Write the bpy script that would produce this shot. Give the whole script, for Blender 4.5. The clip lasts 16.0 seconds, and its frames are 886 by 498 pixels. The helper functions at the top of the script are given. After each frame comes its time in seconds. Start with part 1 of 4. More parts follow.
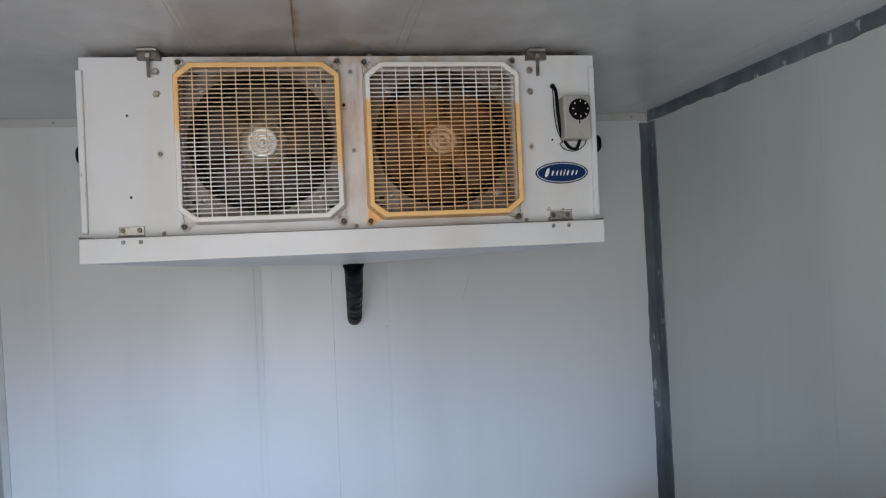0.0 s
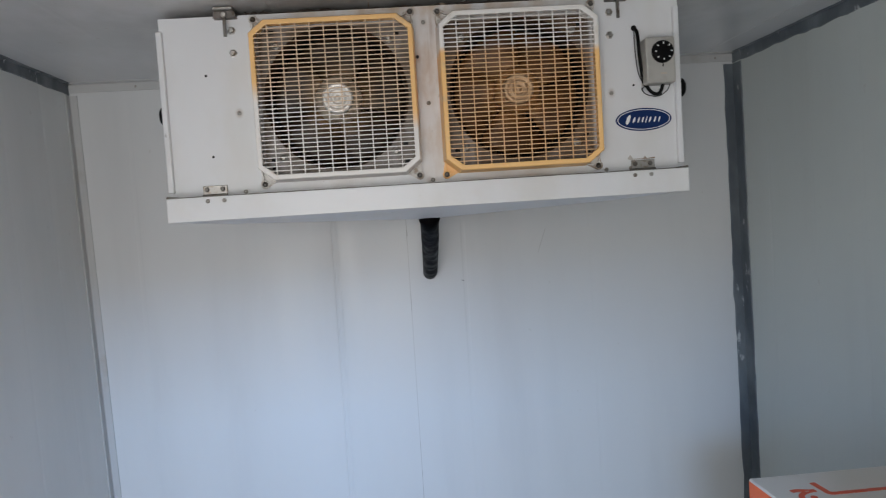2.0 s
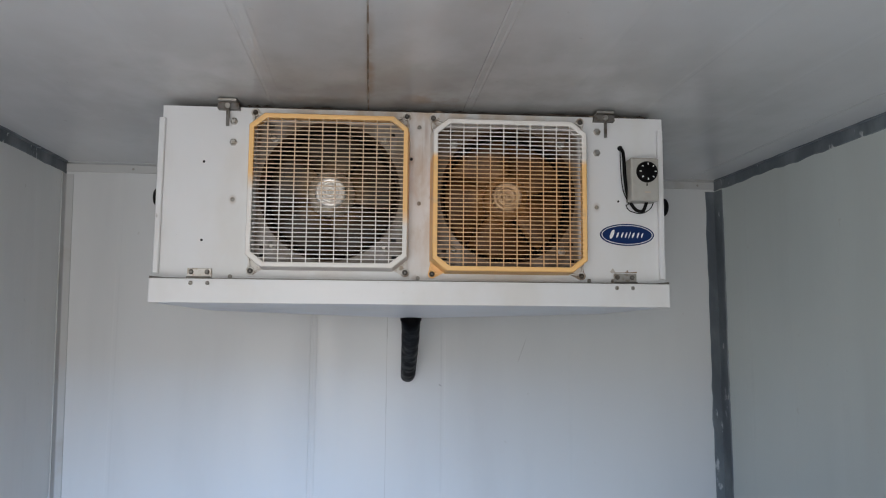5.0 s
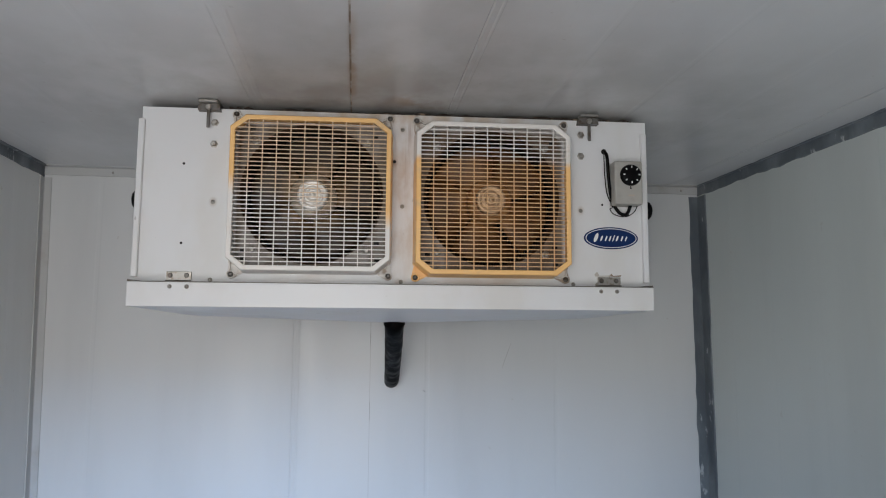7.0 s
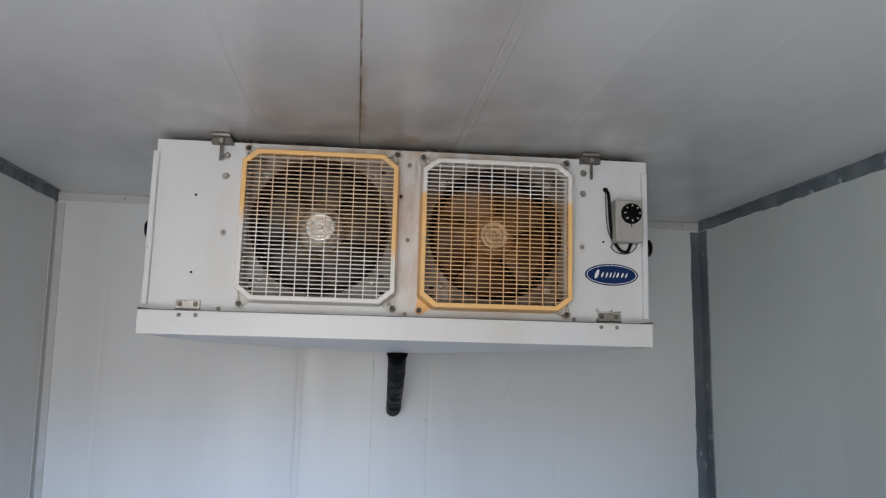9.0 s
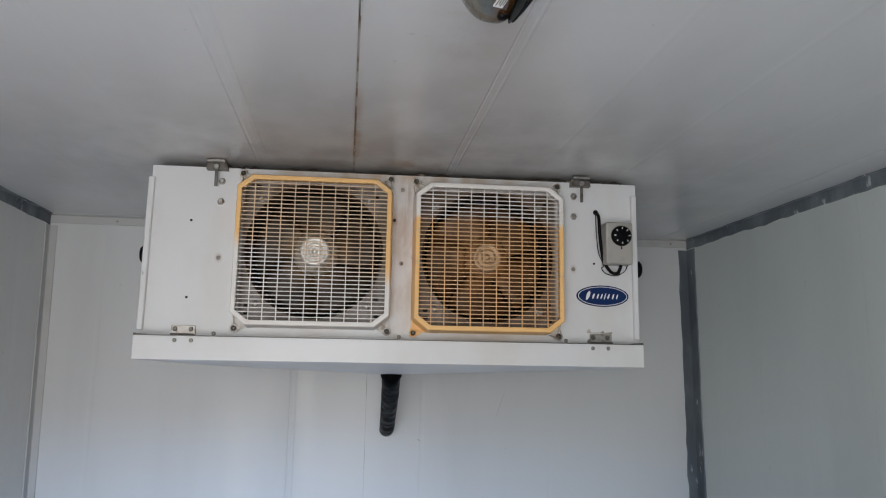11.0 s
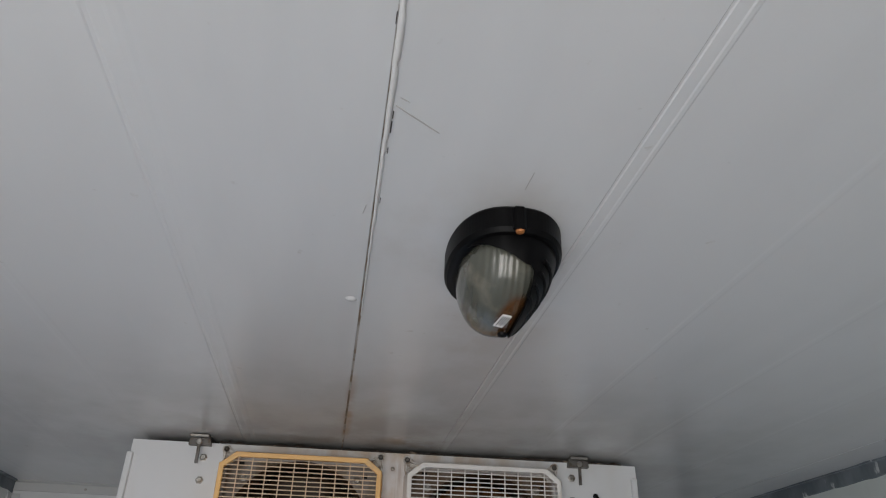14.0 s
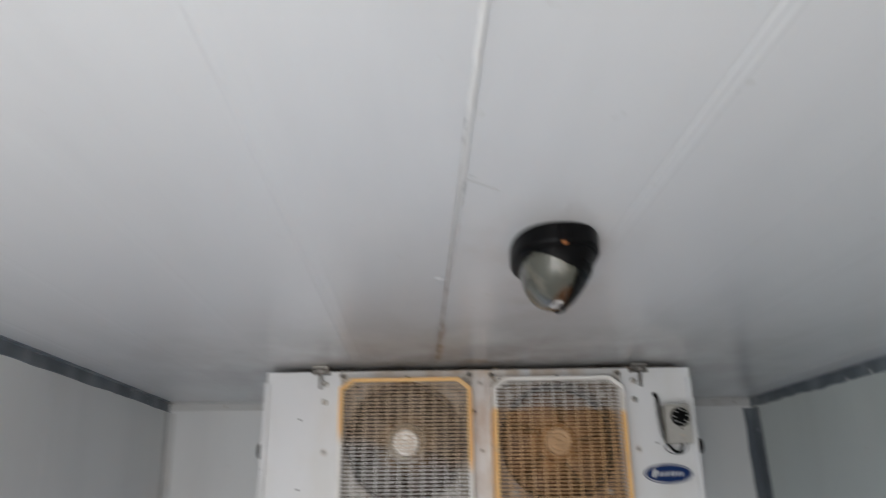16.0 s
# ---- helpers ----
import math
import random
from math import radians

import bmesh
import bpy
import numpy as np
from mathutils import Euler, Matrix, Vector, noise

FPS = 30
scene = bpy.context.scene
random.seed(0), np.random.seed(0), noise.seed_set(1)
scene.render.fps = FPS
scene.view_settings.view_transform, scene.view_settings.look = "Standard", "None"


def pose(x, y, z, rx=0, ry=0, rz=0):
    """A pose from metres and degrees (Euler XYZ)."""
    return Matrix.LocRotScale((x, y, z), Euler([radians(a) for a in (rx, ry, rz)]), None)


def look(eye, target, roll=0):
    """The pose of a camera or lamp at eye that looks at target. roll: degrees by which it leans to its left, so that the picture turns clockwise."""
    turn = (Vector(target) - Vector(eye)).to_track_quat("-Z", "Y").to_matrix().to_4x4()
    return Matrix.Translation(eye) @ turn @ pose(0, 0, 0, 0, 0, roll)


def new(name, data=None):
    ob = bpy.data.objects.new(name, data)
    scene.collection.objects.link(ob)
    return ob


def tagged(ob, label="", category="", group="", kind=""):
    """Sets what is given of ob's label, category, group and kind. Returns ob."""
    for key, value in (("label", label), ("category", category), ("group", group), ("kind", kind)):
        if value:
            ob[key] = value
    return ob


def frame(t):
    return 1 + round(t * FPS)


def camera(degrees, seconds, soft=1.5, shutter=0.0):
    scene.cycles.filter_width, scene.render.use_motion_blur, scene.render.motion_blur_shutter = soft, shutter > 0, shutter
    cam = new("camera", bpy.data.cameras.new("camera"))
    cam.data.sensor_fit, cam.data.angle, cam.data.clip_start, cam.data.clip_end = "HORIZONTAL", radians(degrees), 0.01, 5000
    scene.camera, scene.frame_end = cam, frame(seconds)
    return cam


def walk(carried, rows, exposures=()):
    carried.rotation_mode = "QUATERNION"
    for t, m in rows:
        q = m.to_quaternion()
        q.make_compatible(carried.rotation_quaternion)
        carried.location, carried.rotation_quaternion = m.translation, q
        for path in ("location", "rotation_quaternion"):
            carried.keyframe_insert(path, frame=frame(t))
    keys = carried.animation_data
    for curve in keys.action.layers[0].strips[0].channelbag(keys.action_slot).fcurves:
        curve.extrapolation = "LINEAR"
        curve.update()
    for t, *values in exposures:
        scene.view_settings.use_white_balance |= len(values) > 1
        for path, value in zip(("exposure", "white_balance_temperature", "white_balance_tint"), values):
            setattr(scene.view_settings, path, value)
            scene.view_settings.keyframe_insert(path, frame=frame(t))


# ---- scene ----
cam = camera(64.0, 16.0, soft=1.1, shutter=0.35)
PATH = [
    (0, (0.039, 0.103, 1.57), (0.322, 2.083, 1.577), -2.5),
    (0.5, (0.04, 0.103, 1.566), (0.31, 2.083, 1.484), -3.2),
    (1, (0.032, 0.104, 1.567), (0.291, 2.083, 1.436), -4.2),
    (1.5, (0.023, 0.1, 1.571), (0.213, 2.088, 1.463), -3.9),
    (2, (0.02, 0.12, 1.57), (0.103, 2.115, 1.457), -3.6),
    (2.5, (0.022, 0.118, 1.557), (0.077, 2.116, 1.611), 0.9),
    (3, (0.021, 0.132, 1.551), (0.075, 2.125, 1.713), 0.7),
    (3.5, (0.016, 0.121, 1.552), (0.094, 2.112, 1.725), 0.6),
    (4, (0.015, 0.11, 1.545), (0.125, 2.099, 1.722), 0.5),
    (6.5, (0.034, 0.129, 1.54), (0.193, 2.11, 1.762), 0.5),
    (7, (0.028, 0.13, 1.533), (0.204, 2.11, 1.753), 0.4),
    (7.5, (0.004, 0.114, 1.538), (0.161, 2.095, 1.761), 0.7),
    (8, (-0.008, 0.097, 1.535), (0.117, 2.081, 1.754), 1.1),
    (8.5, (0.009, 0.096, 1.516), (0.141, 2.077, 1.758), 2.6),
    (9, (0.024, 0.09, 1.552), (0.187, 2.062, 1.839), 1.5),
    (9.2, (0.022, 0.086, 1.559), (0.206, 2.056, 1.852), 0.6),
    (11.3, (0.002, 0.064, 1.582), (0.202, 2.025, 1.92), 1.2),
    (11.5, (-0.003, 0.062, 1.59), (0.188, 1.999, 2.05), 1.6),
    (12, (0.0, 0.027, 1.63), (0.15, 1.836, 2.469), 1.3),
    (12.5, (-0.005, 0.039, 1.646), (0.157, 1.792, 2.596), 1.2),
    (13, (-0.009, 0.041, 1.659), (0.161, 1.784, 2.625), 1.7),
    (13.5, (-0.006, 0.05, 1.66), (0.173, 1.793, 2.626), 1.8),
    (14, (-0.006, 0.058, 1.658), (0.181, 1.802, 2.619), 1.8),
    (14.5, (-0.006, 0.059, 1.633), (0.138, 1.896, 2.409), 1.4),
    (15, (0.017, 0.074, 1.634), (0.16, 1.965, 2.27), -3.5),
    (15.5, (0.022, 0.014, 1.654), (0.362, 1.911, 2.189), -1.7),
    (16, (-0.032, -0.247, 1.697), (-0.025, 1.639, 2.362), -0.8),
]
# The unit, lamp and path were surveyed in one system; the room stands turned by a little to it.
SURVEY = pose(0, 0, 0.132, 0, 0, -1.9)
walk(cam, [(t, SURVEY @ look(eye, target, roll)) for t, eye, target, roll in PATH],
     exposures=[(0.0, 0.43), (2.0, 0.43), (4.0, 0.5), (9.0, 0.52), (11.3, 0.51), (12.0, 0.54), (12.5, 0.33), (13.5, 0.19), (14.5, 0.30), (15.5, 0.49), (16.0, 0.46)])

# ---- light ----
world = bpy.data.worlds.new("sky")
scene.world = world
world.use_nodes = True
wn = world.node_tree.nodes
sky = wn.new("ShaderNodeTexSky")
sky.sky_type, sky.sun_disc = "NISHITA", False
sky.sun_elevation, sky.sun_rotation = radians(52), radians(20)
wn["Background"].inputs["Strength"].default_value = 0.09
world.node_tree.links.new(sky.outputs[0], wn["Background"].inputs["Color"])
sun = new("sun", bpy.data.lights.new("sun", "SUN"))
sun.data.energy, sun.data.angle, sun.data.color = 3.0, radians(0.5), (1.0, 0.94, 0.85)
sun.matrix_world = look((1.3, 3.6, 6.0), (0, 0, 0))
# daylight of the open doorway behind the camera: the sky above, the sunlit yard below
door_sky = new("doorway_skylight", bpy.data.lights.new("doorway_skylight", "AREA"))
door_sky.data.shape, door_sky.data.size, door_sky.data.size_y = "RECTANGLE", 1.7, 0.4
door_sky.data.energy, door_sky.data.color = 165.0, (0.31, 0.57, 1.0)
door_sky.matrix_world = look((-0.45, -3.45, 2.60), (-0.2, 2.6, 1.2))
door_yard = new("doorway_yardlight", bpy.data.lights.new("doorway_yardlight", "AREA"))
door_yard.data.shape, door_yard.data.size, door_yard.data.size_y = "RECTANGLE", 1.0, 1.6
door_yard.data.energy, door_yard.data.color = 22.5, (1.0, 0.975, 0.955)
door_yard.matrix_world = look((-0.35, -0.85, 1.25), (-0.35, 2.0, 1.27))

# ---- materials ----


class Mat:
    """A small wrapper to wire a principled material."""

    def __init__(self, name, color, rough=0.5, metal=0.0):
        self.m = bpy.data.materials.new(name)
        self.m.use_nodes = True
        self.t = self.m.node_tree
        self.b = self.t.nodes["Principled BSDF"]
        self.b.inputs["Base Color"].default_value = (*color, 1)
        self.b.inputs["Roughness"].default_value = rough
        self.b.inputs["Metallic"].default_value = metal
        self.col = None
        self.base = color
        self.tc = self.t.nodes.new("ShaderNodeTexCoord")

    def link(self, a, b):
        self.t.links.new(a, b)

    def coords(self, scale=(1, 1, 1), place=(0, 0, 0)):
        n = self.t.nodes.new("ShaderNodeMapping")
        n.inputs["Scale"].default_value = scale
        n.inputs["Location"].default_value = place
        self.link(self.tc.outputs["Object"], n.inputs["Vector"])
        return n.outputs[0]

    def noise(self, scale, detail=4, stretch=(1, 1, 1), rough=0.55, place=(0, 0, 0)):
        n = self.t.nodes.new("ShaderNodeTexNoise")
        n.inputs["Scale"].default_value = scale
        n.inputs["Detail"].default_value = detail
        n.inputs["Roughness"].default_value = rough
        self.link(self.coords(stretch, place), n.inputs["Vector"])
        return n.outputs["Fac"]

    def ramp(self, fac, lo, hi, a=0.0, b=1.0):
        n = self.t.nodes.new("ShaderNodeMapRange")
        n.interpolation_type = "SMOOTHSTEP"
        for k, v in zip(("From Min", "From Max", "To Min", "To Max"), (lo, hi, a, b)):
            n.inputs[k].default_value = v
        self.link(fac, n.inputs["Value"])
        return n.outputs[0]

    def math(self, op, a, b):
        n = self.t.nodes.new("ShaderNodeMath")
        n.operation = op
        for i, v in enumerate((a, b)):
            if isinstance(v, (int, float)):
                n.inputs[i].default_value = v
            else:
                self.link(v, n.inputs[i])
        return n.outputs[0]

    def axis(self, which):
        n = self.t.nodes.new("ShaderNodeSeparateXYZ")
        self.link(self.tc.outputs["Object"], n.inputs[0])
        return n.outputs[which]

    def spot(self, at, size, lo=1.0, hi=0.0):
        """1 at a place, falling to 0 at the given half sizes."""
        n = self.t.nodes.new("ShaderNodeVectorMath")
        n.operation = "LENGTH"
        m = self.coords([1 / s for s in size], [-a / s for a, s in zip(at, size)])
        self.link(m, n.inputs[0])
        return self.ramp(n.outputs["Value"], 0.0, 1.0, lo, hi)

    def mix(self, color, fac):
        n = self.t.nodes.new("ShaderNodeMix")
        n.data_type = "RGBA"
        if isinstance(fac, (int, float)):
            n.inputs[0].default_value = fac
        else:
            self.link(fac, n.inputs[0])
        if self.col is None:
            n.inputs[6].default_value = (*self.base, 1)
        else:
            self.link(self.col, n.inputs[6])
        n.inputs[7].default_value = (*color, 1)
        self.col = n.outputs[2]
        self.link(self.col, self.b.inputs["Base Color"])
        return self

    def rough(self, fac, lo, hi):
        self.link(self.ramp(fac, 0.3, 0.7, lo, hi), self.b.inputs["Roughness"])
        return self

    def bump(self, fac, depth, strength=0.5):
        n = self.t.nodes.new("ShaderNodeBump")
        n.inputs["Distance"].default_value = depth
        n.inputs["Strength"].default_value = strength
        self.link(fac, n.inputs["Height"])
        self.link(n.outputs[0], self.b.inputs["Normal"])
        return self


def panel_paint(name, stretch, base=(0.64, 0.65, 0.65)):
    """Semi-gloss white coated steel of the cold-room panels, faintly soiled."""
    m = Mat(name, base, 0.34)
    m.mix([0.84 * c for c in base], m.ramp(m.noise(1.6, 5, stretch), 0.42, 0.78, 0, 0.6))
    m.mix((0.42, 0.40, 0.36), m.ramp(m.noise(38, 3), 0.71, 0.78, 0, 0.35))
    m.rough(m.noise(3.0, 4, stretch), 0.30, 0.44)
    return m


# one white paint in three tones: east dimmed, west brightened for the light on them
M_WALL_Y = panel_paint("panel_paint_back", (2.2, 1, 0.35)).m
M_WALL_X = panel_paint("panel_paint_side_dimmed", (1, 2.2, 0.35), (0.535, 0.57, 0.55)).m
M_WALL_W = panel_paint("panel_paint_west_lit", (1, 2.2, 0.35), (0.72, 0.735, 0.722)).m
_c = panel_paint("panel_paint_ceiling", (2.2, 0.4, 1), (0.655, 0.664, 0.670))
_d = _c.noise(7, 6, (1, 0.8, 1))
# dingy soil, spread wide and deep to paint in the light's fall-off too
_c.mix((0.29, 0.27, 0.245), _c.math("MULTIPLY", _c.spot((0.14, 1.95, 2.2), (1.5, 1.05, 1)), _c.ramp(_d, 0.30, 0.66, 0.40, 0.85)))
_c.mix((0.40, 0.36, 0.31), _c.math("MULTIPLY", _c.spot((0.12, 0.78, 2.2), (0.17, 0.20, 1)), _c.ramp(_d, 0.38, 0.65, 0.0, 0.4)))
_c.mix((0.30, 0.16, 0.06), _c.math("MULTIPLY", _c.spot((0.19, 1.77, 2.2), (0.13, 0.07, 1)), _c.ramp(_d, 0.42, 0.58, 0, 0.6)))
_c.mix((0.33, 0.18, 0.07), _c.math("MULTIPLY", _c.spot((0.016, 1.55, 2.2), (0.016, 0.4, 1)), _c.ramp(_d, 0.35, 0.6, 0, 0.55)))
_c.mix((0.33, 0.24, 0.16), _c.math("MULTIPLY", _c.spot((0.21, 0.95, 2.2), (0.14, 0.5, 1)), _c.ramp(_d, 0.42, 0.66, 0, 0.3)))
for _l in list(_c.b.inputs["Roughness"].links):
    _c.t.links.remove(_l)
_c.b.inputs["Roughness"].default_value = 0.25
_c.b.inputs["Specular IOR Level"].default_value = 0.38
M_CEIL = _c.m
_s = Mat("joint_sealant", (0.71, 0.71, 0.70), 0.4)
_s.bump(_s.noise(60, 3, (1, 0.35, 1)), 0.002, 0.6)
M_SEAL = _s.m
M_MARK = Mat("grey_scuff_shadow", (0.40, 0.395, 0.385), 0.6).m
M_CRACK = Mat("open_joint", (0.05, 0.045, 0.04), 0.8).m
_s = Mat("wall_joint_filler", (0.50, 0.50, 0.49), 0.6)
_s.mix((0.26, 0.25, 0.235), _s.ramp(_s.noise(6, 6, (1, 1, 1.2)), 0.5, 0.6))
M_JOINT = _s.m
_s = Mat("joint_grime", (0.24, 0.17, 0.11), 0.7)
_s.mix((0.45, 0.42, 0.38), _s.ramp(_s.noise(14, 4), 0.4, 0.62))
M_GRIME = _s.m
_s = Mat("grey_sealed_angle", (0.095, 0.112, 0.13), 0.42)
_s.mix((0.19, 0.215, 0.23), _s.ramp(_s.noise(9, 5, (1, 1, 0.4)), 0.42, 0.7, 0, 0.9))
_s.mix((0.62, 0.64, 0.64), _s.ramp(_s.noise(26, 5, (1, 1, 0.45)), 0.645, 0.71, 0, 0.75))
_s.rough(_s.noise(12), 0.3, 0.55)
_s.bump(_s.noise(45, 3), 0.002, 0.4)
M_DARKTRIM = _s.m
# near-black stands for the shade in the gap, flecked with grime
_s = Mat("grimy_gap_shade", (0.028, 0.02, 0.015), 0.9)
_s.mix((0.20, 0.15, 0.11), _s.ramp(_s.noise(45, 4), 0.58, 0.7))
M_GAP = _s.m
_s = Mat("light_angle", (0.50, 0.505, 0.50), 0.42)
_s.mix((0.36, 0.33, 0.29), _s.ramp(_s.noise(11, 5, (0.5, 1, 0.5)), 0.52, 0.75, 0, 0.7))
M_LIGHTTRIM = _s.m
_s = Mat("concrete_floor", (0.17, 0.165, 0.16), 0.7)
_s.mix((0.12, 0.115, 0.11), _s.ramp(_s.noise(4, 6), 0.4, 0.7))
M_FLOOR = _s.m
_s = Mat("yard_ground", (0.36, 0.31, 0.25), 0.9)
_s.mix((0.24, 0.21, 0.17), _s.ramp(_s.noise(2, 6), 0.4, 0.7))
M_GROUND = _s.m


def casing_paint(name, stained):
    m = Mat(name, (0.675, 0.683, 0.695), 0.36)
    m.mix((0.60, 0.585, 0.55), m.ramp(m.noise(6, 5, (1, 1, 0.6)), 0.45, 0.75, 0, 0.55))
    if stained:
        d = m.noise(13, 6, (1, 1, 0.5))
        for x, half, amount in ((0.005, 0.085, 0.85), (0.22, 0.25, 0.8), (-0.215, 0.22, 0.55)):
            m.mix((0.46, 0.335, 0.235), m.math("MULTIPLY", m.spot((x, 0, 0.27), (half, 9, 0.36)), m.ramp(d, 0.36, 0.64, 0.08, amount)))
        # brown dirt and the grille's shade, painted as one dark square behind each
        for x, z, soil_shade in ((-0.2115, 0.266, (0.105, 0.072, 0.042)), (0.2205, 0.2635, (0.12, 0.075, 0.042))):
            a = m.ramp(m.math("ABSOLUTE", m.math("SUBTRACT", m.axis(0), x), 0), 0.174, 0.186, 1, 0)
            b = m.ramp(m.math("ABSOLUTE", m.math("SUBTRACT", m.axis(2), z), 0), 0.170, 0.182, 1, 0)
            m.mix(soil_shade, m.math("MULTIPLY", m.math("MULTIPLY", a, b), m.ramp(d, 0.3, 0.6, 0.7, 1.0)))
        # rust run down from the top edge and the screws between the grilles
        runs = m.noise(30, 4, (1, 1, 0.10))
        m.mix((0.26, 0.135, 0.06), m.math("MULTIPLY", m.spot((0.01, 0, 0.44), (0.055, 9, 0.24)), m.ramp(runs, 0.52, 0.68, 0, 0.75)))
        for x, z in ((0.003, 0.438), (0.004, 0.248), (-0.004, 0.062), (-0.016, 0.356), (0.446, 0.247), (0.449, 0.438), (-0.444, 0.249), (0.50, 0.066)):
            m.mix((0.30, 0.18, 0.10), m.math("MULTIPLY", m.spot((x, 0, z), (0.012, 9, 0.016)), m.ramp(d, 0.35, 0.6, 0.1, 0.6)))
        m.mix((0.45, 0.32, 0.2), m.math("MULTIPLY", m.ramp(m.axis(2), 0.435, 0.475), m.math("MULTIPLY", m.spot((0.0, 0, 0.47), (0.5, 9, 1)), m.ramp(d, 0.35, 0.6, 0, 0.8))))
    m.mix((0.22, 0.2, 0.18), m.ramp(m.noise(48, 2), 0.73, 0.78, 0, 0.5))
    m.bump(m.noise(3, 2), 0.004, 0.2)
    return m.m


M_FACE = casing_paint("stained_shaded_casing_paint", True)
M_CASE = casing_paint("casing_paint", False)


def grille_plastic(name, lo_x, lo_z, hi_x, hi_z, upper, amber=(0.85, 0.51, 0.195)):
    """Off-white plastic, half of it gone amber with age; the border leans."""
    m = Mat(name, (0.74, 0.715, 0.68), 0.42)
    slope = (hi_z - lo_z) / (hi_x - lo_x)
    edge = m.math("ADD", m.math("MULTIPLY", m.axis(0), slope), lo_z - slope * lo_x)
    d = m.math("SUBTRACT", m.axis(2), edge)
    d = m.math("ADD", d, m.math("MULTIPLY", m.math("SUBTRACT", m.noise(9, 3), 0.5), 0.05))
    f = m.ramp(d, -0.03, 0.03, 0, 1) if upper else m.ramp(d, -0.012, 0.012, 1, 0)
    m.mix(amber, f)
    m.mix((0.52, 0.40, 0.27), m.ramp(m.noise(22, 4), 0.55, 0.8, 0, 0.5))
    return m.m


M_GRILLE = (grille_plastic("amber_topped_plastic", -0.387, 0.285, -0.03, 0.2, True),
            grille_plastic("amber_bottomed_plastic", 0.045, 0.358, 0.40, 0.352, False))
M_BARS = (grille_plastic("amber_topped_bars", -0.387, 0.285, -0.03, 0.2, True, (0.66, 0.49, 0.33)),
          grille_plastic("amber_bottomed_bars", 0.045, 0.358, 0.40, 0.352, False, (0.66, 0.405, 0.20)))
M_SHROUD = Mat("fan_shroud", (0.045, 0.024, 0.012), 0.6).m
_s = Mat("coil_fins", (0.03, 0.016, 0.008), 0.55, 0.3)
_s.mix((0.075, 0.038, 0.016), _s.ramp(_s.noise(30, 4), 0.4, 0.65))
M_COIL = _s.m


def blade_metal(name, base, hub_glow, x, z):
    """Soiled sheet metal, with the pale glow round the hub painted in."""
    m = Mat(name, base, 0.5, 0.1)
    m.mix([1.8 * c for c in base], m.ramp(m.noise(18, 5), 0.45, 0.7))
    m.mix(hub_glow, m.math("MULTIPLY", m.ramp(m.spot((x, 0.04, z), (0.15, 0.3, 0.15)), 0.2, 0.9), m.ramp(m.noise(25, 4), 0.3, 0.6, 0.5, 0.95)))
    return m.m


# second set toned amber for the coloured haze seen through its grille
M_BLADES = (blade_metal("soiled_blade", (0.032, 0.019, 0.009), (0.36, 0.225, 0.11), -0.213, 0.274),
            blade_metal("soiled_amber_haze_blade", (0.095, 0.040, 0.011), (0.44, 0.215, 0.078), 0.224, 0.272))
_s = Mat("fan_hub_metal", (0.92, 0.89, 0.84), 0.28, 0.3)
_s.mix((0.5, 0.4, 0.3), _s.ramp(_s.noise(30, 4), 0.55, 0.75, 0, 0.6))
M_HUB = _s.m
# pale tan plate colour paints the halo of glow round the bright hub
_s = Mat("glow_hub_plate", (0.50, 0.43, 0.33), 0.4, 0.3)
_s.mix((0.24, 0.17, 0.105), _s.ramp(_s.noise(26, 4), 0.42, 0.66, 0, 0.85))
M_HUB_PLATE = _s.m
_s = Mat("soiled_ear_plastic", (0.60, 0.575, 0.54), 0.45)
_s.mix((0.24, 0.165, 0.10), _s.ramp(_s.noise(55, 4), 0.45, 0.66, 0, 0.8))
M_EAR = _s.m
_s = Mat("amber_soiled_hub", (0.60, 0.40, 0.24), 0.45, 0.5)
_s.mix((0.3, 0.2, 0.12), _s.ramp(_s.noise(30, 4), 0.5, 0.75, 0, 0.7))
M_HUB_DULL = _s.m
_s = Mat("zinc", (0.37, 0.355, 0.33), 0.38, 0.8)
_s.mix((0.22, 0.17, 0.12), _s.ramp(_s.noise(80, 3), 0.5, 0.7, 0, 0.7))
M_ZINC = _s.m
_s = Mat("dark_zinc", (0.16, 0.15, 0.14), 0.5, 0.6)
_s.mix((0.09, 0.07, 0.05), _s.ramp(_s.noise(60, 3), 0.45, 0.7))
M_DARKZINC = _s.m
M_HOLE = Mat("dark_hole", (0.012, 0.012, 0.012), 0.8).m
_s = Mat("black_plastic", (0.003, 0.003, 0.0034), 0.42)
_s.b.inputs["Specular IOR Level"].default_value = 0.09
_s.mix((0.008, 0.008, 0.008), _s.ramp(_s.noise(40, 4), 0.5, 0.75, 0, 0.6))
M_BLACK = _s.m
_s = Mat("black_wrap", (0.003, 0.003, 0.0034), 0.4)
_s.b.inputs["Specular IOR Level"].default_value = 0.035
_s.rough(_s.noise(30), 0.28, 0.6)
_s.bump(_s.noise(40, 3, (1, 1, 1.5)), 0.003, 0.4)
M_WRAP = _s.m
_s = Mat("grey_housing", (0.37, 0.36, 0.33), 0.5)
_s.mix((0.26, 0.245, 0.22), _s.ramp(_s.noise(20, 4), 0.45, 0.75, 0, 0.6))
M_HOUSING = _s.m
M_WHITE = Mat("white_print", (0.78, 0.78, 0.77), 0.45).m
_s = Mat("blue_badge", (0.005, 0.023, 0.10), 0.4)
_s.b.inputs["Specular IOR Level"].default_value = 0.2
M_BLUE = _s.m
M_ORANGE_SCREW = Mat("rusty_screw", (0.42, 0.16, 0.05), 0.55, 0.3).m
